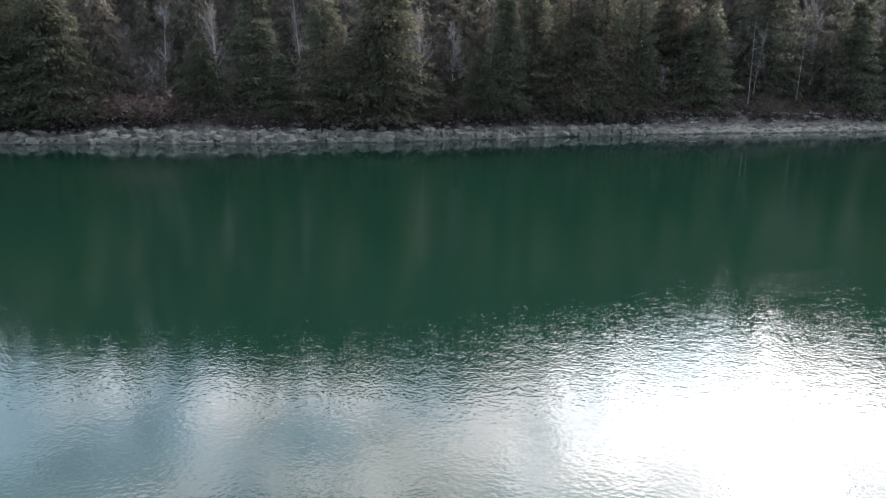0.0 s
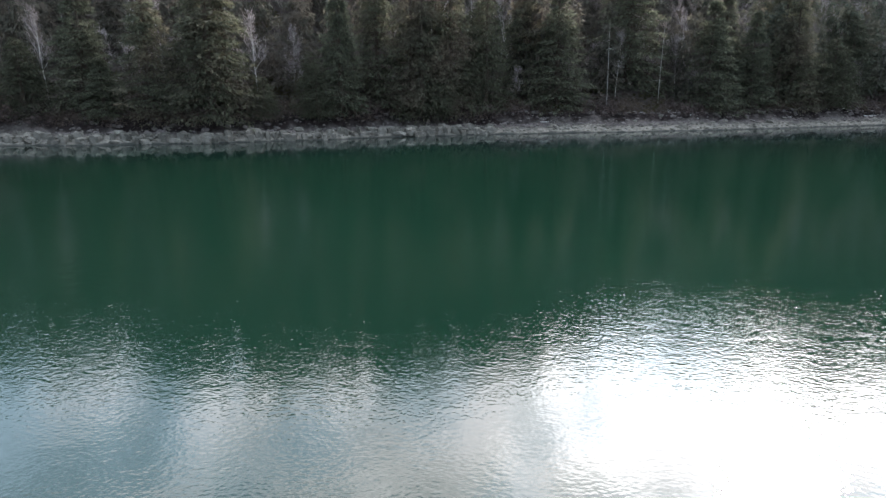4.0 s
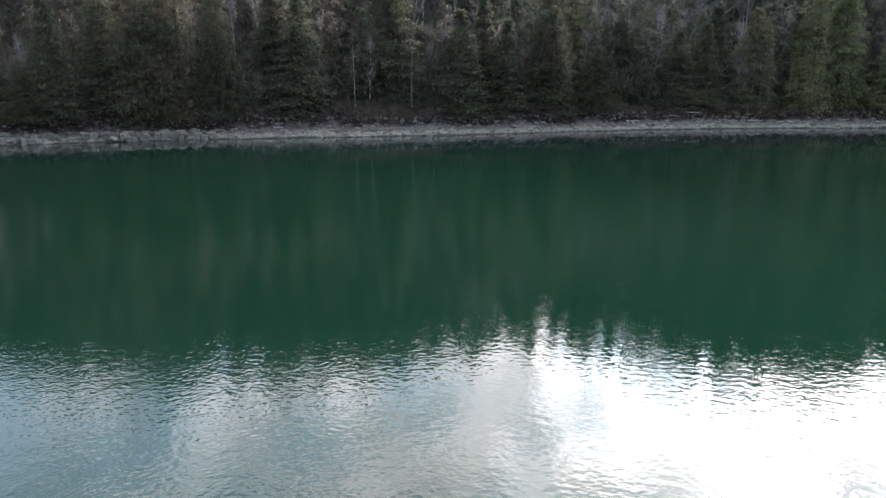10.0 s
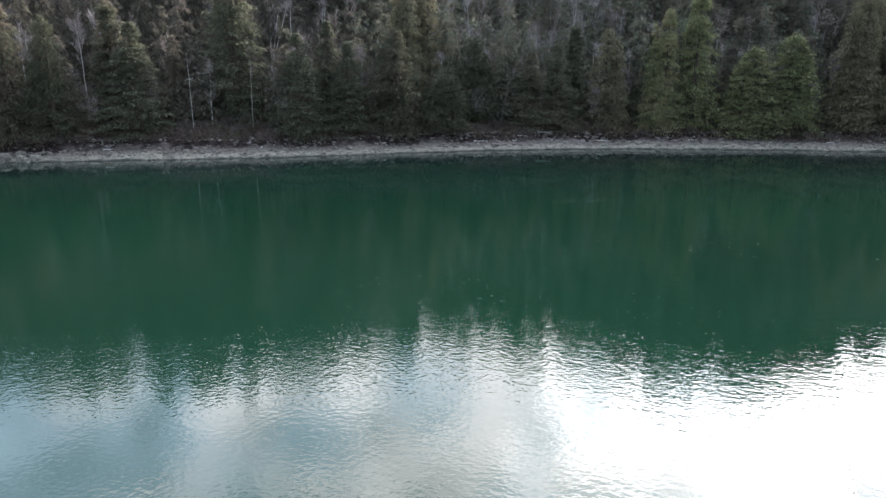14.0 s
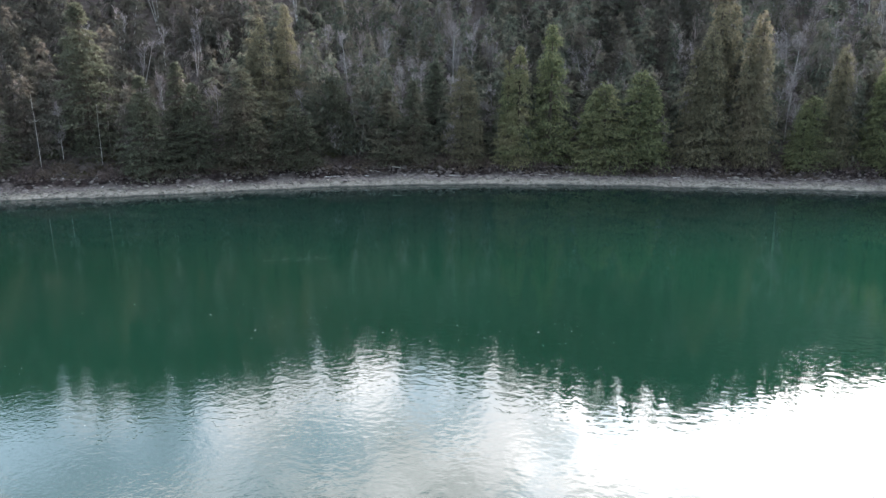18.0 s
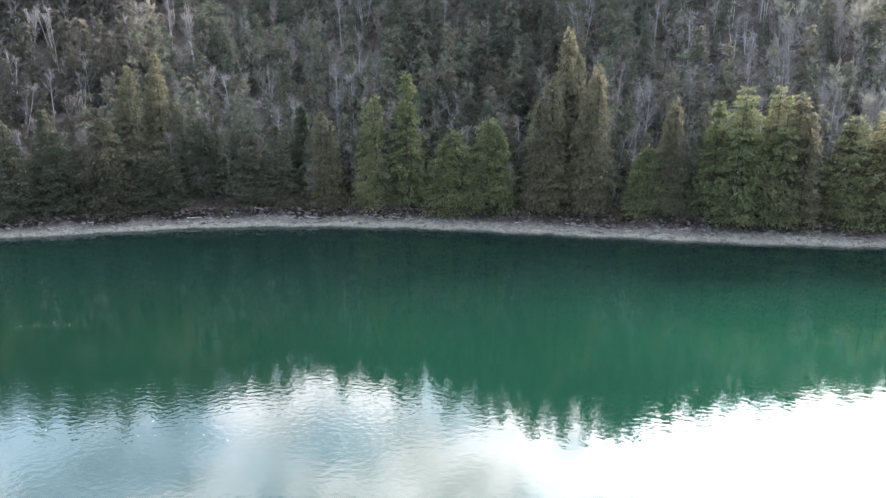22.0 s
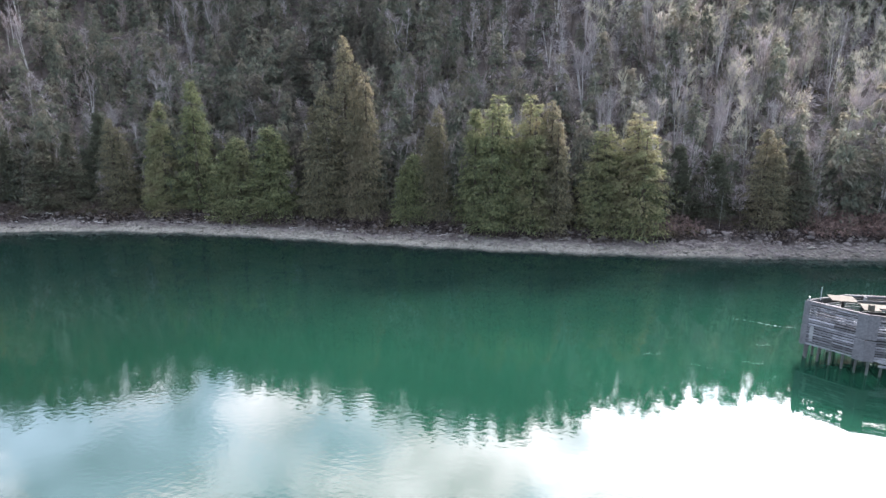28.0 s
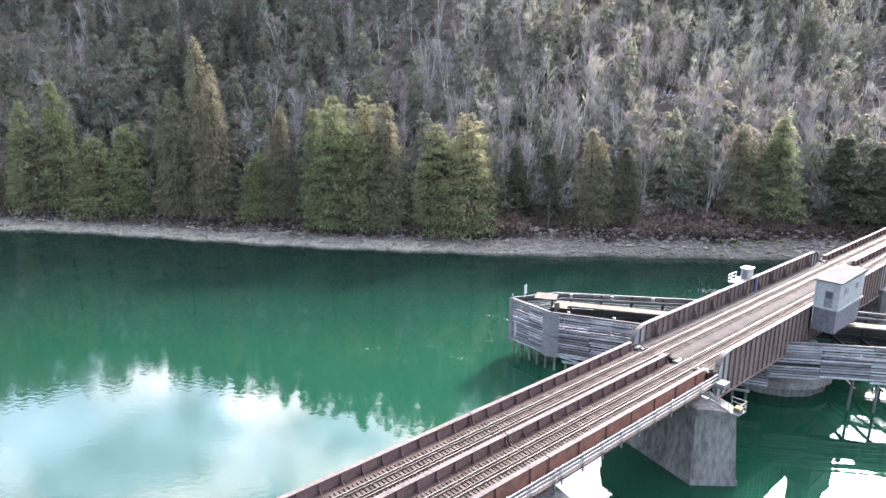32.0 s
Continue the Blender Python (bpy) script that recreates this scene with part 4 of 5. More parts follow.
def signal_cabin():
    ob = thing("signal_cabin", "small white cabin on a railed platform at the girder", "cabin")
    ob.matrix_basis = AXIS @ Matrix.Translation((1.3, 0.0, 0.0))
    part("platform", block(28.6, 33.4, 5.7, 7.6, 12.5, 12.62, 0.02), WHITE, ob)
    part("body", block(31.4, 33.0, 5.75, 7.0, 12.62, 14.25, 0.03), WHITE, ob)
    part("roof", block(31.25, 33.15, 5.6, 7.15, 14.25, 14.38, 0.02), WHITE, ob)
    part("door", block(31.34, 31.39, 6.0, 6.7, 12.7, 14.05), SHEET, ob)
    for z in (13.1, 13.65):
        part("handrail", block(28.6, 31.2, 7.5, 7.58, z - 0.05, z + 0.05), WHITE, ob)
        part("handrail", block(28.6, 28.68, 5.7, 7.5, z - 0.05, z + 0.05), WHITE, ob)
    for u in (28.65, 29.9, 31.1):
        piece("post", (0.08, 0.08, 1.1), WHITE, ob, (u, 7.54, 13.15))
    piece("strut", (0.3, 0.3, 2.6), BLUE, ob, (32.6, 5.0, 11.9))
    piece("strut", (0.3, 0.3, 2.4), BLUE, ob, (31.2, 5.9, 11.3))


signal_cabin()


def pier(u, skew=-13.0, label="stained concrete bridge pier with pointed ends"):
    ob = thing("bridge_pier", label, "pier", "bridge piers")
    ob.matrix_basis = AXIS @ pose(u, 0, 0, 0, 0, skew)

    def shaft(z0, z1, half, thick, grow):
        bm = bmesh.new()
        rings = []
        for z, g in ((z0, grow), (z1, 0.0)):
            h, t = half + g, thick + g
            rings.append([bm.verts.new((x, y, z)) for x, y in ((-t, -h + 1.9), (t - 0.7, -h - 0.6), (t, -h + 1.0), (t, h - 2.2), (0, h + 0.6), (-t, h - 2.2))])
        n = 6
        for i in range(n):
            bm.faces.new((rings[0][i], rings[0][(i + 1) % n], rings[1][(i + 1) % n], rings[1][i]))
        bm.faces.new(rings[1])
        bm.faces.new(rings[0][::-1])
        bmesh.ops.recalc_face_normals(bm, faces=bm.faces[:])
        return bm

    part("shaft", shaft(0.4, 8.1, 8.5, 1.9, 0.5), CONCRETE, ob)
    part("footing", shaft(-3, 0.6, 9.1, 2.5, 0.3), CONCRETE, ob, "darker concrete footing at the water")
    part("cap", shaft(8.1, 8.7, 8.7, 2.05, 0.0), CONCRETE, ob)
    for w in GIRDERS:
        piece("bearing", (1.6, 0.8, 0.2), STEEL, ob, (0, w * 1.02, 8.78))
    return ob


pier(-0.4)
for k in range(1, 5):
    pier(-SPAN * k)
for u in (60.0, 60 + SPAN):
    pier(u)


def pivot_pier():
    ob = thing("pivot_pier", "round stained concrete pivot pier under the swing span", "pier")
    ob.matrix_basis = AXIS
    part("shaft", cylinder(30, 0, 1.8, 5.2, 7.0, 6.4, 14), CONCRETE, ob)
    part("base", cylinder(30, 0, -3, 1.4, 7.6, 7.5, 14), CONCRETE, ob)
    part("rim", cylinder(30, 0, 1.4, 2.3, 8.3, 8.1, 14), PALE_CONCRETE, ob, "paler rim of the round pier at the water")


pivot_pier()


def pier_stair():
    ob = thing("access_stair", "pale steel stair and railed landing at the pier end", "stair")
    ob.matrix_basis = AXIS @ Matrix.Translation((-2.6, -0.5, 0.0))
    part("landing", block(0.3, 1.9, -9.3, -7.7, 8.72, 8.82, 0.02), PALE_STEEL, ob, "grey steel landing")
    part("locker", block(0.8, 1.7, -9.15, -8.4, 8.82, 9.3, 0.05), MOSS_PAINT, ob, "faded yellow locker")
    for i in range(9):
        piece("step", (0.3, 0.9, 0.05), HANDRAIL, ob, (-1.6 + 0.2 * i, -6.5 - 0.15 * i, 10.5 - 0.19 * i))
    for dy in (-0.45, 0.45):
        beam_between("stringer", (-1.75, -6.4 + dy, 10.5), (0.25, -7.9 + dy, 8.85), 0.05, 0.22, PALE_STEEL, ob)
        beam_between("stair_rail", (-1.75, -6.4 + dy, 11.4), (0.25, -7.9 + dy, 9.8), 0.05, 0.05, HANDRAIL, ob)
        for k in range(3):
            piece("post", (0.05, 0.05, 0.95), HANDRAIL, ob, (-1.6 + 0.85 * k, -6.5 - 0.64 * k + dy, 10.85 - 0.68 * k))
    for x, y in ((0.33, -9.27), (1.87, -9.27), (1.87, -7.73), (1.1, -9.27)):
        piece("post", (0.06, 0.06, 1.1), HANDRAIL, ob, (x, y, 9.35))
    for z in (9.4, 9.9):
        piece("handrail", (1.6, 0.05, 0.05), HANDRAIL, ob, (1.1, -9.27, z))
        piece("handrail", (0.05, 1.6, 0.05), HANDRAIL, ob, (1.87, -8.5, z))
    part("machine_box", block(1.6, 3.0, -6.9, -5.9, 10.3, 10.9, 0.05), PALE_STEEL, ob, "grey machinery box")


pier_stair()


# ---- the timber fender round the pivot ----
MID, PIVOT = Vector((377.0, 71.5)), Vector((376.75, 74.05))
LEFT = [(346.1, 83.2), (338.7, 80.4), (344.2, 74.0), (372.0, 64.2)]
RING = [Vector(p) for p in LEFT] + [MID * 2 - Vector(p) for p in LEFT]


def fender():
    ob = thing("timber_fender", "grey weathered timber fender on piles around the pivot pier", "fender")
    g = np.random.default_rng(21)
    n = len(RING)
    for i in range(n):
        a, b = RING[i], RING[(i + 1) % n]
        low, high = 4.1 if a.x + b.x > 760 else 2.3, 9.0
        d = (b - a).length
        way = (b - a) / d
        out = Vector((-way.y, way.x))
        if out.dot((a + b) / 2 - MID) < 0:
            out = -out
        yaw = math.atan2(way.y, way.x)
        # boards, in lengths of at most nine metres, with gaps between them
        m = max(1, math.ceil(d / 6.5))
        rows = round((high - low) / 0.39)
        for k in range(rows):
            z = low + 0.2 + (high - low - 0.4) * k / (rows - 1)
            cut = g.uniform(-0.25, 0.25)
            for j in range(m):
                if g.random() < 0.035:
                    continue
                c = a + way * (d * (j + 0.5) / m + (cut if 0 < j < m - 1 else 0.0)) + out * (0.16 + g.uniform(0, 0.05))
                piece("board", (d / m - 0.05, 0.1, (0.2, 0.23, 0.26)[g.integers(3)]), TIMBER, ob, (c.x, c.y, z + g.normal(0, 0.02)), (g.normal(0, 0.03), g.normal(0, 0.004), yaw), 0.0)
        # dark panel added behind the boards so that their gaps look shaded
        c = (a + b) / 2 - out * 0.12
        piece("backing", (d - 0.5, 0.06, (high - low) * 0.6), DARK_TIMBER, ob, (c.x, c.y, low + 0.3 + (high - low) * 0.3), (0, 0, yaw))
        for z in (high + 0.1,):
            c = (a + b) / 2
            piece("top_rail", (d, 0.36, 0.25), CAP_TIMBER, ob, (c.x, c.y, z), (0, 0, yaw), 0.02)
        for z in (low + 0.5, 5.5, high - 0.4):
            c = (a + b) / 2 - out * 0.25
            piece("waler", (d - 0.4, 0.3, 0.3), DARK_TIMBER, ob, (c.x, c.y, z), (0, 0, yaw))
        q = max(2, round(d / 1.6))
        for j in range(q):
            c = a + way * (d * (j + 0.5) / q) - out * 0.1
            if (c - PIVOT).length < 11.2 or (c.x > 372 and j % 2):
                continue
            key = ("pile", j % 3)
            if key not in cache:
                me = bpy.data.meshes.new("pile")
                bm = cylinder(0, 0, -4, 4.4, 0.19, 0.17, 8)
                bm.to_mesh(me)
                bm.free()
                me.materials.append(CAP_TIMBER)
                cache[key] = me
            pl = new("support_post", cache[key])
            pl.parent, pl.location = ob, (c.x, c.y, 0)
            pl.rotation_euler = (g.normal(0, 0.015), g.normal(0, 0.015), g.uniform(0, 6))
            if j % 3 == 0:
                piece("post", (0.3, 0.3, high - low + 0.3), DARK_TIMBER, ob, (c.x - out.x * 0.15, c.y - out.y * 0.15, (low + high) / 2))
            if j % 4 == 1 and d > 12:
                piece("rail_block", (0.42, 0.4, 0.95), PALE_BLOCK, ob, (c.x - out.x * 0.75, c.y - out.y * 0.75, high - 0.2), (0, 0, yaw), 0.03, "bleached timber block between the rails")
        if d > 12:
            c = (a + b) / 2 - out * 0.95
            piece("inner_rail", (d - 1.6, 0.3, 0.3), CAP_TIMBER, ob, (c.x, c.y, high - 0.45), (0, 0, yaw), 0.02, "lower grey rail inside the fender wall")
    # cladding sheets at the corners
    for i, p in ((1, 0.8), (2, 1.45)):
        a, b, c = RING[i - 1], RING[i], RING[i + 1]
        for q in (a, c):
            w = (q - b).normalized()
            o = Vector((-w.y, w.x))
            if o.dot(b - MID) < 0:
                o = -o
            m = b + w * (p / 2 - 0.14) + o * 0.26
            for zc, tall, tilt in ((7.3, 3.6, 0.012), (3.75, 3.1, -0.015)):
                piece("corner_sheet", (p, 0.06, tall), SHEET, ob, (m.x + (0.04 if tall < 3.5 else 0) * o.x, m.y + (0.04 if tall < 3.5 else 0) * o.y, zc), (0, tilt, math.atan2(w.y, w.x)), 0.0, "grey sheet cladding at the corner")
    # inner walkway, cross beams and decking at the nose
    s, e = Vector((345.5, 78.3)), Vector((371, 71.5))
    for side, width in ((0.0, 1.9),):
        beam_between("walkway", (s.x, s.y, 9.1), (e.x, e.y, 9.1), width, 0.2, PALE_BOARD, ob, "bleached plank walkway along the fender")
    e2 = MID * 2 - s
    beam_between("walkway", (e2.x, e2.y, 9.1), (383, 71.5, 9.1), 1.9, 0.2, PALE_BOARD, ob, "bleached plank walkway along the fender")
    for t in np.linspace(0.06, 0.96, 8):
        for flip in (False, True):
            p = Vector(LEFT[0]).lerp(Vector((372.0, 79.2)), t)
            q = Vector(LEFT[2]).lerp(Vector(LEFT[3]), t)
            if flip:
                p, q = MID * 2 - p, MID * 2 - q
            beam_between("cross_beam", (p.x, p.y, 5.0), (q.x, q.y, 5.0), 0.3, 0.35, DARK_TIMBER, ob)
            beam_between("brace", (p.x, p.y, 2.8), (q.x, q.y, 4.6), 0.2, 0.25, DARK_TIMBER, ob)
    for x, y, sx, sy in ((344.3, 81.1, 3.4, 2.9), (345.8, 76.2, 2.2, 1.4)):
        piece("deck_sheet", (sx, sy, 0.08), PALE_BOARD, ob, (x, y, 9.27), (0, 0, -0.25))
    beam_between("diagonal_brace", (345.2, 73.4, 2.6), (352.5, 71.2, 0.8), 0.12, 0.25, TIMBER, ob)
    beam_between("low_waler", (346.0, 73.1, 1.7), (370.0, 64.6, 1.7), 0.15, 0.3, TIMBER, ob)
    piece("fender_pad", (0.5, 0.14, 2.4), WHITE, ob, (339.4, 79.3, 4.2), (0, 0, math.radians(-50)), 0.03, "white painted marker pad")


fender()


def marker_sign():
    ob = thing("marker_sign", "white marker board on a post at the fender nose", "sign")
    ob.location = (340.9, 80.9, 9.1)
    ob.rotation_euler = (0, 0, radians(60))
    part("post", block(-0.05, 0.05, -0.05, 0.05, -0.2, 2.0), TIMBER, ob)
    part("board", block(-0.45, 0.45, -0.09, -0.055, 0.55, 2.1, 0.01), WHITE, ob)
    lamp = thing("marker_lamp", "small grey navigation lamp on the fender corner", "lamp")
    lamp.location = (338.95, 80.3, 9.2)
    part("stand", cylinder(0, 0, 0, 0.35, 0.16, 0.14, 10), SHEET, lamp)
    part("lens", cylinder(0, 0, 0.35, 0.6, 0.12, 0.12, 10), WHITE, lamp)
    chest = tagged(part("tool_chest", block(344.9, 345.6, 75.2, 75.8, 9.22, 10.2, 0.05), PALE_BOARD, None), "pale box standing on the fender deck", "box")


marker_sign()

# ---- the shoreline conifers, stretch by stretch: x, metres inland, height, crown radius, kind ----
C, F, B = 0, 1, 2
WEST = [(-92, 9, 25, 6, C), (-77, 8, 27, 6.4, C), (-68.4, 8.5, 28, 6.8, C), (-42.8, 8.5, 14.2, 6, C), (-34, 14, 25, 5, F), (-27.9, 7.8, 11.6, 5.2, F), (-20.5, 8.5, 25, 4.6, F),
        (-9.2, 7.5, 28, 7.6, C), (-0.3, 6.3, 7.5, 3.6, B), (8.3, 6.9, 12.1, 3.3, C), (13.6, 7.4, 26, 4.2, F), (20, 13, 27, 5, F), (27.4, 8.8, 31, 5.8, C), (35.3, 9.8, 31, 6, C), (43.3, 10.8, 28, 5, C)]
MIDDLE = [(53, 20, 30, 5.5, F), (60, 13.5, 26, 6, F), (80, 24, 38, 7, F), (97.7, 13.6, 25, 5.6, F), (104, 19, 27, 5, F), (109.5, 13, 23, 5, F), (121.5, 11.3, 27, 6.6, C), (124, 22, 36, 5, B), (129.5, 27, 37, 5, B), (134, 13, 16.5, 5.8, C),
          (143, 20, 22, 5, C), (158.4, 14.5, 20.7, 5.4, F), (165.8, 14, 23, 4.8, F), (172, 22, 27, 5, F), (179.6, 14.2, 27, 5, B), (192.8, 15.6, 25, 4.8, F)]
EAST = [(195.7, 11.9, 33, 5.4, C), (204.8, 13.2, 39, 6.4, C), (219.2, 11.6, 24, 7, C), (228.7, 12.3, 27, 7, C), (246, 13.5, 37, 6, B), (251, 21, 47, 6, B), (258, 14.2, 40, 5.6, B), (272, 13.5, 19, 5.2, C), (278.5, 15.3, 31, 4.4, B),
        (288.7, 12.4, 31, 5.4, C), (294.9, 12.6, 35, 7, C), (303.3, 12.7, 35, 6.4, C), (308.6, 13.8, 33, 6, B), (321.6, 14.3, 25, 5, F), (322.5, 13.5, 28, 6.6, C), (331, 13.0, 31, 8.0, C)]
BY_BRIDGE = [(344, 20, 20, 4.5, F), (352.6, 17, 17.7, 4.6, F), (363.7, 13.2, 25, 5.0, B), (372.7, 14.8, 19, 4.6, F), (402.2, 15.5, 25, 5.6, B), (412.2, 15.6, 26.5, 6.2, C), (428.9, 17, 23, 7, F), (437, 17, 20, 6.4, F), (452, 14, 24, 6, C), (466, 16, 26, 6, F)]
rng = np.random.default_rng(11)
for stretch in (WEST, MIDDLE, EAST, BY_BRIDGE):
    for i, (x, d, h, r, k) in enumerate(stretch):
        d += 1.0 if x < 38 else (1.8 if x > 190 else 0.0)
        kinds = (SHADED_CEDARS if x < 190 else CEDARS, FIRS, SHADED_CEDARS if x < 60 else BRONZES)[k]
        own = kinds[(i * 7 + int(x)) % len(kinds)]
        base_r = {C: 5.2, F: 4.8, B: 4.9}[k] * h / 26
        own.place(x, float(shore(x)) + d, h, min(2.2, max(0.95, 1.4 * r / base_r)), rng.uniform(0, 6.28))

# standing dead poles, birches and alders that show singly
def snag(x, d, h, lean=0.0, r=0.065):
    y = float(shore(x)) + d
    g = np.random.default_rng(abs(int(x * 10)))
    k = 6
    zz = np.linspace(0, h, k + 1)
    p = np.stack([lean * zz + np.cumsum(g.normal(0, 0.04, k + 1)), np.cumsum(g.normal(0, 0.04, k + 1)), zz], -1)
    rad = r * (1 - 0.65 * zz / h)
    tri = [tubes(p[:-1], p[1:], rad[:-1], rad[1:], 6)]
    st = p[g.integers(2, k, 7)]
    tri.append(tubes(st, st + g.normal(0, 1, st.shape) * [0.8, 0.8, 0.3], np.full(7, 0.03), np.full(7, 0.01)))
    ob = thing("dead_tree", "pale dead standing trunk among the shore trees", "tree", "dead trunks")
    part("trunk", tri_mesh("trunk", np.concatenate(tri), [PALE_BARK if 60 < x < 130 else GREY_BARK]), None, ob)
    ob.location = (x, y, ground_at(x, y) - 0.3)


for x, d, h, lean in ((72.3, 14.5, 19, 0.0), (85.7, 15, 18, 0.02), (-47, 21, 15, 0.05), (-22, 15, 14, 0.0), (10.5, 12, 24, 0.03), (-36, 15, 22, -0.06), (150, 16, 15, 0.16), (190, 12.2, 15, -0.04),
                      (344.5, 17, 9, 0), (375, 14.5, 17, 0.12), (378, 14.8, 18, -0.08), (352.5, 13, 11, 0.02), (127.5, 12.5, 8, 0.5), (171, 24, 26, 0.03), (309, 12, 14, 0.03)):
    snag(x, d, h, lean)
for i, (x, d) in enumerate(scatter(rng, 70, 120, 470, 22, 52, 6.5)):
    BIRCHES[i % 3].place(x, float(shore(x)) + d, rng.uniform(14, 22), rng.uniform(0.8, 1.2), rng.uniform(0, 6.28))
for i, (x, d) in enumerate(scatter(rng, 60, -120, 470, 12, 26, 6.0)):
    ALDERS[i % 2].place(x, float(shore(x)) + d, rng.uniform(8, 14), rng.uniform(0.8, 1.3), rng.uniform(0, 6.28))

own = np.random.default_rng(31)
for i, (x, d) in enumerate(np.concatenate([scatter(own, 9, -75, 5, 14, 26, 4.0), scatter(own, 6, 55, 118, 18, 30, 5.0)])):
    BIRCHES[i % 2].place(x, float(shore(x)) + d, own.uniform(13, 21), own.uniform(0.6, 0.9), own.uniform(0, 6.28))

# the woods behind, too many to count
lod_c = [joined(conifer_mesh(200 + i, 22, 4.9, 68, 21, 1.0, kd)[0]) for i, kd in enumerate(("cedar", "fir", "cedar", "fir"))]
lod_f = [joined(conifer_mesh(210 + i, 22, 4.8, 36, 11, 2.05, kd)[0]) for i, kd in enumerate(("cedar", "fir"))]
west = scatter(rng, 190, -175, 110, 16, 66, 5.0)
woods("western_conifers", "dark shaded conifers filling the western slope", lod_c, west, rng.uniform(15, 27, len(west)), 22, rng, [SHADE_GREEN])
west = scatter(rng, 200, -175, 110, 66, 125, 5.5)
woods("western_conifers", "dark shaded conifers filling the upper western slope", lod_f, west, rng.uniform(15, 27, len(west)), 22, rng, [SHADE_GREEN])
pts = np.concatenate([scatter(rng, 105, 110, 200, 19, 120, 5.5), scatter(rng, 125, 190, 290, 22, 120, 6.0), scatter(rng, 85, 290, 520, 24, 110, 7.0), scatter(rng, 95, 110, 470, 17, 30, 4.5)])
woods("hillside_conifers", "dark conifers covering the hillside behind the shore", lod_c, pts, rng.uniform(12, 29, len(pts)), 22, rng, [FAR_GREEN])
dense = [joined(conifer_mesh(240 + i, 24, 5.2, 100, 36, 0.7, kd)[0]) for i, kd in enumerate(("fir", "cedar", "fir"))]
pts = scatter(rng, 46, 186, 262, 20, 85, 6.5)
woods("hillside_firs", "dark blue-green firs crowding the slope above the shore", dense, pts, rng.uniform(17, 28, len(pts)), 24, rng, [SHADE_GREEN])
pts = scatter(rng, 640, -190, 540, 115, 205, 6.0)
woods("ridge_conifers", "tall conifers along the top of the hill", lod_f, pts, rng.uniform(18, 34, len(pts)), 22, rng, [FAR_GREEN])
lod_b = [joined(w, t) for w, t in (slender_mesh(220 + i, 17, 3.6, 18 + 6 * (i % 3), 22, 1 + i % 3) for i in range(6))]
pts = np.concatenate([scatter(rng, 760, 95, 520, 18, 120, 4.0), scatter(rng, 120, -170, 95, 20, 110, 7)])
pts = pts[(pts[:, 0] > 262) | (pts[:, 0] < 110) | (rng.uniform(0, 1, len(pts)) < 0.5)]
pale, grey = pts[::3], np.concatenate([pts[1::3], pts[2::3]])
woods("hillside_birches", "leafless birches with pale trunks on the hillside", lod_b, pale, rng.uniform(15, 23, len(pale)), 17, rng, [PALE_BARK, TWIG])
woods("hillside_alders", "leafless grey-brown alders on the hillside", lod_b, grey, rng.uniform(12, 20, len(grey)), 17, rng, [BARK, WARM_TWIG])
pts = scatter(rng, 190, 330, 520, 30, 120, 5.0)
woods("budding_maples", "pale olive budding maples high on the hillside", lod_b, pts, rng.uniform(13, 20, len(pts)), 17, rng, [GREY_BARK, BUDS], widen=(0.9, 1.4))

# brush along the bank
brush = [joined(bush_mesh(300 + i, 1.8, 2.2, 190, 0.5)) for i in range(3)]
pts = np.concatenate([scatter(rng, 520, 45, 480, 7.8, 16, 1.6), scatter(rng, 260, -140, 45, 6.2, 11, 1.4)])
woods("bank_brush", "leafless brown brush along the bank", brush, pts, rng.uniform(1.2, 3.2, len(pts)), 2.2, rng, [BRUSH], "brush")
green = [joined(bush_mesh(310 + i, 1.6, 1.6, 130, 0.5)) for i in range(3)]
pts = scatter(rng, 330, -140, 480, 9, 24, 2.0)
woods("bank_undergrowth", "low green undergrowth below the trees", green, pts, rng.uniform(0.9, 2.4, len(pts)), 1.6, rng, [UNDER], "undergrowth")
pts = np.concatenate([scatter(rng, 34, -66, -47, 7.5, 15, 1.6), scatter(rng, 14, 333, 346, 10, 17, 2.2), scatter(rng, 44, 374, 399, 9, 19, 1.8)])
woods("rusty_brush", "rust-brown dead fern and brush on the bank", brush, pts, rng.uniform(2.0, 4.6, len(pts)), 2.2, rng, [RUST_BRUSH], "brush")

pts = np.concatenate([scatter(rng, 420, -150, 110, 18, 60, 2.6), scatter(rng, 420, 110, 480, 20, 75, 2.6)])
woods("forest_understorey", "dim green and brown understorey below the trees", green, pts, rng.uniform(1.0, 3.0, len(pts)), 1.6, rng, [UNDER], "undergrowth")

stems = [joined(bush_mesh(320 + i, 2.2, 4.0, 120, 1.3)) for i in range(3)]
pts = np.concatenate([scatter(rng, 60, 125, 180, 22, 115, 4.5), scatter(rng, 480, 258, 520, 22, 115, 4.0)])
woods("hillside_shrubs", "grey-brown leafless shrubs between the hillside trees", stems, pts, rng.uniform(2.5, 5.5, len(pts)), 4.0, rng, [TWIG], "shrubs")

# stones of the shore
def stone_mesh(seed):
    g = np.random.default_rng(seed)
    bm = bmesh.new()
    bmesh.ops.create_icosphere(bm, subdivisions=1, radius=1.0)
    for v in bm.verts:
        v.co *= g.uniform(0.75, 1.2)
        v.co = Vector((v.co.x * 1.25, v.co.y, v.co.z * 0.72))
    return bm


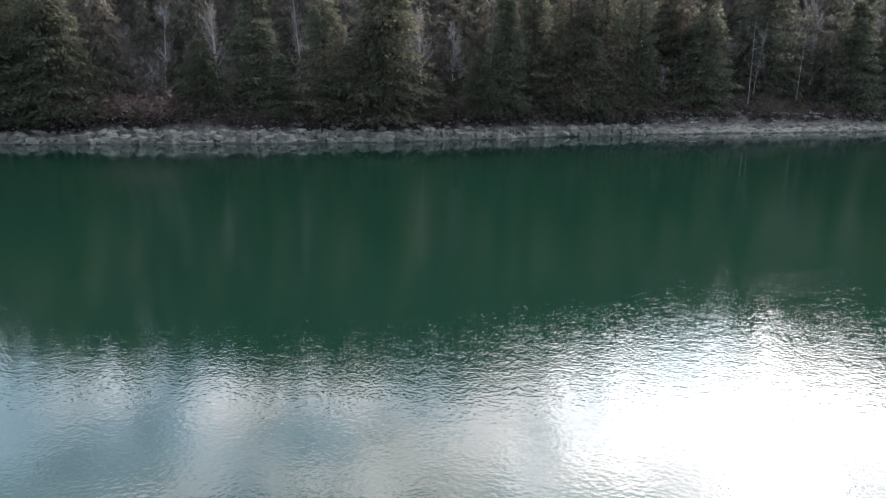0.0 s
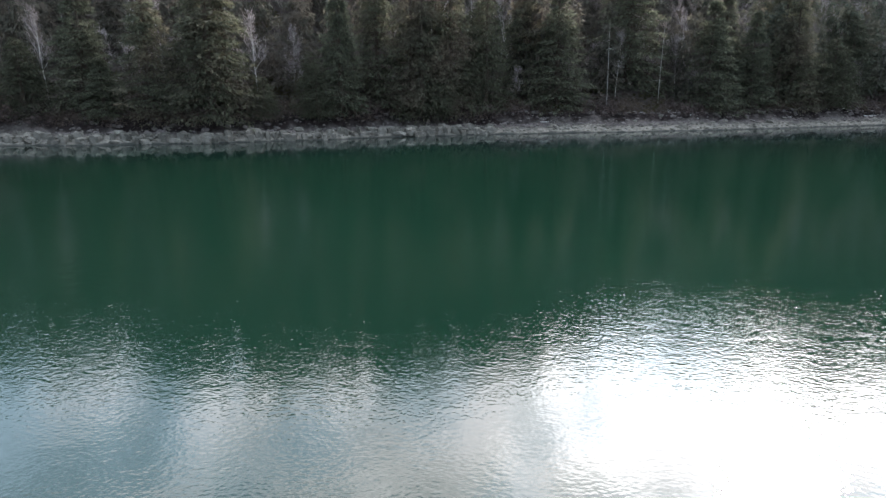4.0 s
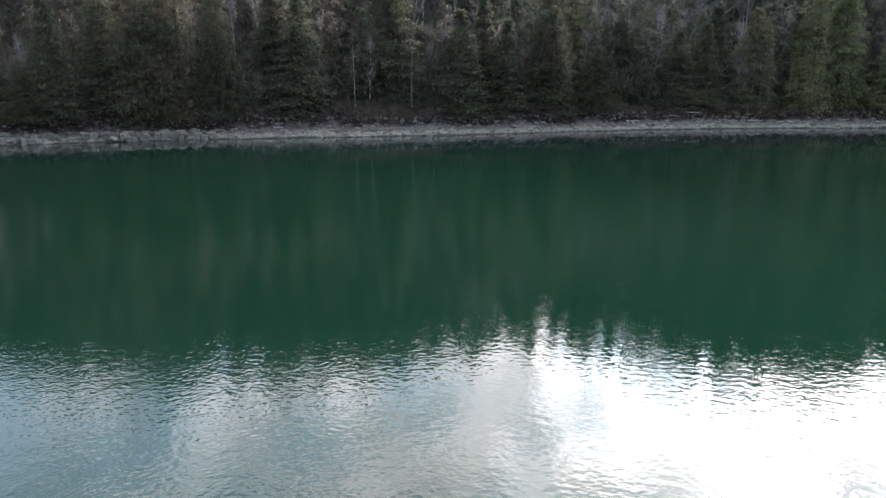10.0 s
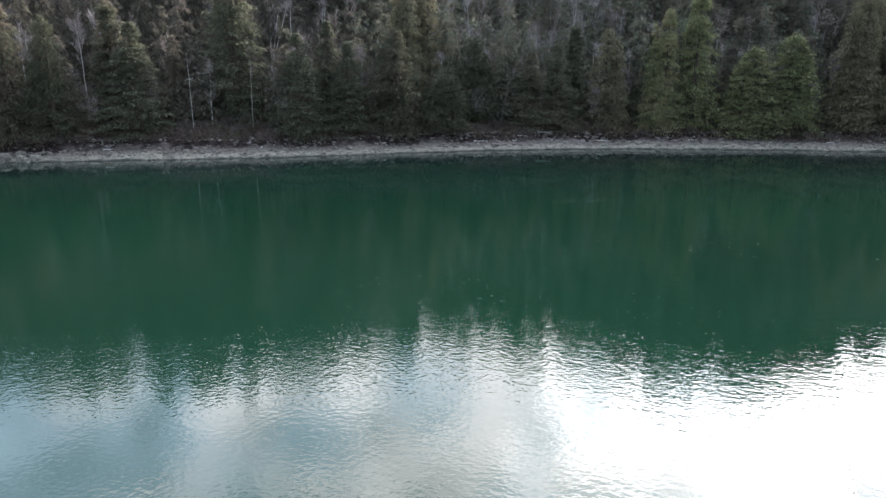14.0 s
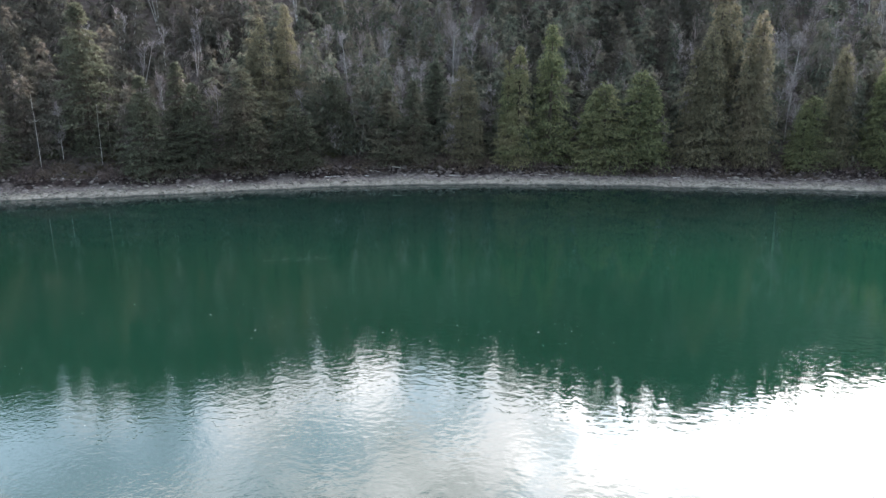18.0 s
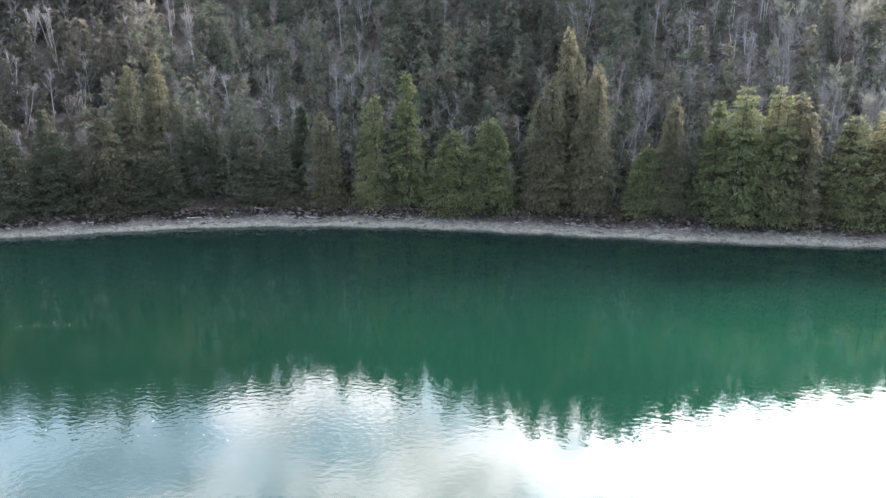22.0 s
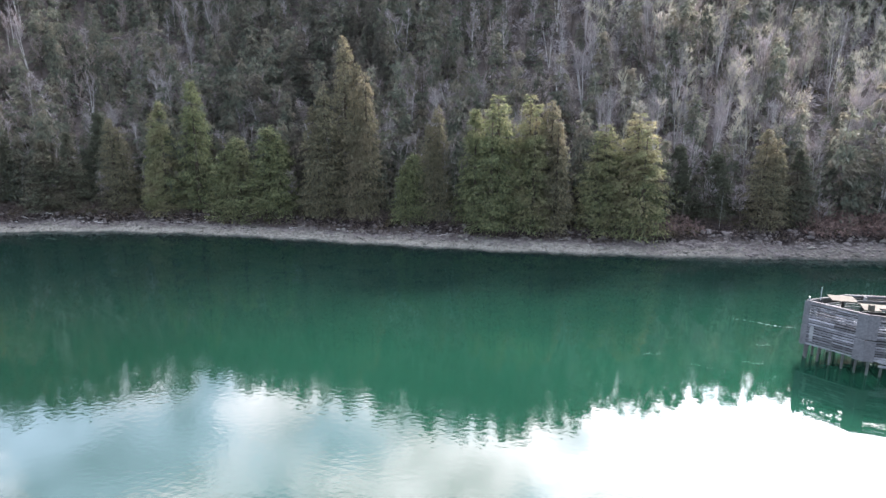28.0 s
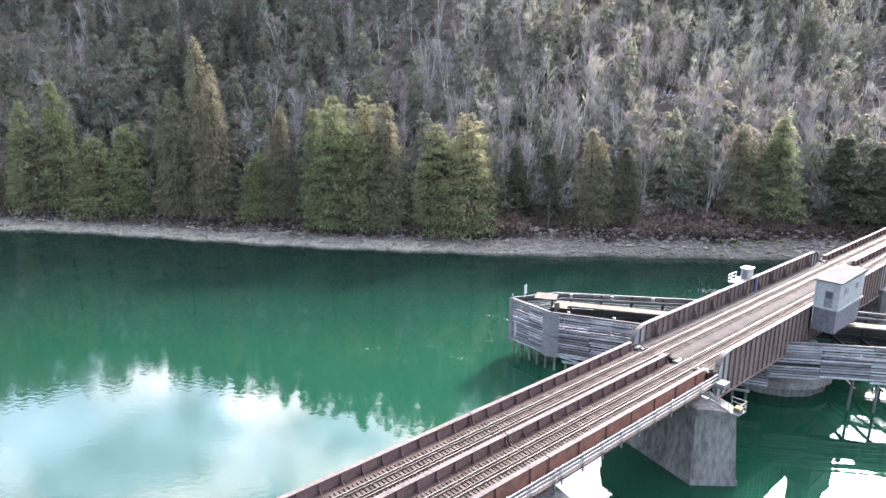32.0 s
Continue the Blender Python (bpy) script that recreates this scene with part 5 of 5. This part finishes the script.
stones = [stone_mesh(400 + i) for i in range(6)]
loose = []
for bm in stones:
    bm.verts.ensure_lookup_table()
    loose.append((np.array([[tuple(v.co) for v in f.verts] for f in bm.faces]), np.zeros(len(bm.faces), int)))
def stone_field(name, label, pts, sizes, mat=ROCK):
    tri, which = planted(loose, pts, sizes, 1.0, rng, (0.8, 1.4))
    tri[..., 2] += 0.33
    return tagged(new(name, tri_mesh(name, tri, [mat])), label, "stones", kind="stuff")


pts = np.concatenate([scatter(rng, 900, -140, 45, 0.2, 5.5, 0.35), scatter(rng, 2300, 45, 470, 0.3, 5.0, 0.3)])
stone_field("shore_stones", "pale grey stones and cobbles along the waterline", pts, rng.uniform(0.08, 0.28, len(pts)) * rng.choice([1, 1, 1.6], len(pts)))
pts = np.concatenate([scatter(rng, 700, -140, 45, 3.4, 8, 0.4), scatter(rng, 2600, 45, 470, 3.2, 12, 0.4)])
stone_field("bank_rubble", "dark broken rubble at the top of the shore", pts, rng.uniform(0.12, 0.34, len(pts)) * rng.choice([1, 1, 1.7], len(pts)), DARK_ROCK)
own = np.random.default_rng(52)
pts = np.concatenate([scatter(own, 150, 136, 182, 3.5, 11, 0.7), scatter(own, 260, 182, 330, 4.5, 11.5, 0.8), scatter(own, 330, 330, 440, 1.0, 11, 0.7)])
stone_field("bank_boulders", "grey broken boulders strewn over the upper shore", pts, own.uniform(0.2, 0.55, len(pts)) * own.choice([1, 1, 1.5], len(pts)), DARK_ROCK)
boulders = []
pts = np.concatenate([scatter(rng, 95, -135, 45, 0.6, 4.5, 1.1), scatter(rng, 100, 45, 470, 0.8, 9, 1.6)])
for i, (x, d) in enumerate(pts):
    s = rng.uniform(0.4, 1.0) * (1.15 if x < 45 else 0.75)
    y = float(shore(x)) + d
    m = Matrix.LocRotScale((x, y, ground_at(x, y) + 0.15 * s), Euler((rng.uniform(-0.3, 0.3), rng.uniform(-0.3, 0.3), rng.uniform(0, 6.28))), (s * rng.uniform(1, 1.6), s, s * rng.uniform(0.7, 1.1)))
    if i < len(stones):
        ob = tagged(part("boulder", stones[i], ROCK, None), "weathered pale grey boulder on the shore", "boulder", "shore boulders")
        boulders.append(ob)
    else:
        ob = boulders[i % len(boulders)].copy()
        scene.collection.objects.link(ob)
    ob.matrix_basis = m


for x, d in scatter(own, 26, 396, 411, 5.0, 10.5, 0.9):
    y, k = float(shore(x)) + d, own.uniform(0.3, 0.75)
    ob = tagged(part("mossy_boulder", stone_mesh(int(x * 10)), MOSS, None), "boulder covered in yellow-green moss on the bank", "boulder", "mossy boulders")
    ob.matrix_basis = Matrix.LocRotScale((x, y, ground_at(x, y) + 0.12 * k), Euler((own.uniform(-0.3, 0.3), own.uniform(-0.3, 0.3), x)), (k * 1.5, k, k * 0.75))


# the broken bedrock ledge of the western shore
def ledge_mesh(seed):
    g = np.random.default_rng(seed)
    bm = bmesh.new()
    bmesh.ops.create_cube(bm, size=1)
    bmesh.ops.subdivide_edges(bm, edges=bm.edges[:], cuts=2, use_grid_fill=True)
    for v in bm.verts:
        n = noise.noise_vector(v.co * 2.1 + Vector((seed, 0, 0)))
        v.co += n * 0.2 + Vector(g.normal(0, 0.045, 3))
    return bm


ledges = []
for i, (x, d) in enumerate(scatter(rng, 190, -138, 44, 0.2, 3.2, 0.9)):
    w, h = rng.uniform(0.7, 1.9), rng.uniform(0.9, 1.9)
    y = float(shore(x)) + d
    m = Matrix.LocRotScale((x, y, ground_at(x, y) + 0.12 * h), Euler((rng.uniform(-0.12, 0.12), rng.uniform(-0.12, 0.12), rng.uniform(-0.5, 0.5))), (w, rng.uniform(0.8, 1.6), h))
    if i < 7:
        ob = tagged(part("rock_block", ledge_mesh(500 + i), ROCK, None), "pale cracked block of the bedrock ledge at the water", "rock", "ledge blocks")
        ledges.append(ob)
    else:
        ob = ledges[i % 7].copy()
        scene.collection.objects.link(ob)
    ob.matrix_basis = m


def driftwood(x, d, length, turn, r=0.13):
    g = np.random.default_rng(abs(int(x * 7)))
    k = 5
    t = np.linspace(0, length, k + 1)
    p = np.stack([t, np.cumsum(g.normal(0, 0.12, k + 1)), np.cumsum(g.normal(0, 0.05, k + 1))], -1)
    rad = r * (1 - 0.7 * t / length)
    tri = [tubes(p[:-1], p[1:], rad[:-1], rad[1:], 6)]
    q = p[g.integers(1, k, 4)]
    tri.append(tubes(q, q + g.normal(0, 0.5, q.shape) * [1, 1, 0.6] + [0.4, 0, 0.4], np.full(4, 0.04), np.full(4, 0.012)))
    y = float(shore(x)) + d
    ob = tagged(new("drift_log", tri_mesh("drift_log", np.concatenate(tri), [PALE_BARK])), "bleached drift log lying on the shore", "log", "drift logs")
    ob.matrix_basis = pose(x, y, ground_at(x, y) + 0.18, 0, 3, turn)


for x, d, ln, turn in ((170, 8, 5, 20), (164, 7, 4, 150), (176, 6.5, 3.5, -15), (90, 6, 4, 70), (236, 7.5, 3, 10), (250, 8, 4, 35), (271, 9, 3.2, 60), (283, 8.5, 4, 5), (312, 8, 5, 170), (335, 7.5, 4, 12), (55, 6, 3.5, 8), (118, 6.5, 3, 30), (142, 7, 4, 10), (200, 7, 3.5, -20), (398, 8, 4, 15)):
    driftwood(x, d, ln, turn)
g = np.random.default_rng(64)
for x0, x1, n in ((136, 178, 16), (60, 95, 6), (200, 300, 10)):
    for _ in range(n):
        driftwood(g.uniform(x0, x1), g.uniform(6.0, 10.5), g.uniform(1.5, 4.5), g.uniform(-40, 220), g.uniform(0.06, 0.14))


# foam on the water, and pale flecks that stand in for glints
FOAM_AND_GLINT = plain("pale_foam_and_glint", (0.11, 0.125, 0.12), (0.27, 0.285, 0.275), 0.9, 4.0, bump=0.0)


def foam_glint_streak(name, label, x0, y0, x1, y1, n, spread, size):
    g = np.random.default_rng(abs(int(x0 * 3 + y0)))
    t = g.uniform(0, 1, n)
    c = np.stack([x0 + (x1 - x0) * t + g.normal(0, spread, n), y0 + (y1 - y0) * t + 0.5 * np.sin(t * 7) + g.normal(0, spread * 0.35, n), np.full(n, 0.012)], -1)
    a = math.atan2(y1 - y0, x1 - x0) + g.normal(0, 0.35, n)
    ln, wd = size * g.uniform(0.4, 1.6, n), size * g.uniform(0.12, 0.35, n)
    ux, uy = np.cos(a), np.sin(a)
    zero = np.zeros(n)
    u, v = np.stack([ux * ln, uy * ln, zero], -1), np.stack([-uy * wd, ux * wd, zero], -1)
    lift = np.array([0, 0, 0.012])
    tri = np.concatenate([np.stack([c - u, c + v + lift, c + u], 1), np.stack([c - u, c + u, c - v + lift], 1), np.stack([c - u, c - v + lift, c + v + lift], 1)])
    return tagged(new(name, tri_mesh(name, tri, [FOAM_AND_GLINT])), label, "foam", kind="stuff")


foam_glint_streak("foam", "thin pale foam line drifting by the fender", 334.7, 97, 344, 92.5, 60, 0.16, 0.16)
foam_glint_streak("foam", "short pale foam streak on the green water", 314.5, 79.7, 317.6, 81.2, 18, 0.3, 0.12)
foam_glint_streak("foam", "pale broken foam patch near the fender", 325, 81, 331, 83, 14, 0.8, 0.1)
foam_glint_streak("foam", "pale broken foam patch near the fender", 329.5, 77.3, 331.3, 77.6, 18, 0.5, 0.12)
foam_glint_streak("foam", "short pale foam streak on the green water", 320.6, 76.6, 324, 75.4, 14, 0.3, 0.1)
foam_glint_streak("foam", "pale broken foam patch near the fender", 334, 84.5, 336, 85, 16, 0.5, 0.14)
foam_glint_streak("foam", "white wake foam behind the fender", 381, 113.5, 402, 112, 330, 1.6, 0.2)
foam_glint_streak("foam", "white wake foam behind the fender", 389, 119.5, 408, 118, 170, 1.4, 0.17)
# no foam here: flecks laid where ripples glint with sky light
foam_glint_streak("foam", "scattered pale flecks in place of sky glints on the ripples", 140, 60, 190, 52, 70, 6.0, 0.12)
foam_glint_streak("foam", "scattered pale flecks in place of sky glints on the ripples", 148, 82, 158, 84, 40, 1.6, 0.14)
foam_glint_streak("foam", "scattered pale flecks in place of sky glints on the ripples", 124, 45, 152, 33, 90, 4.0, 0.075)
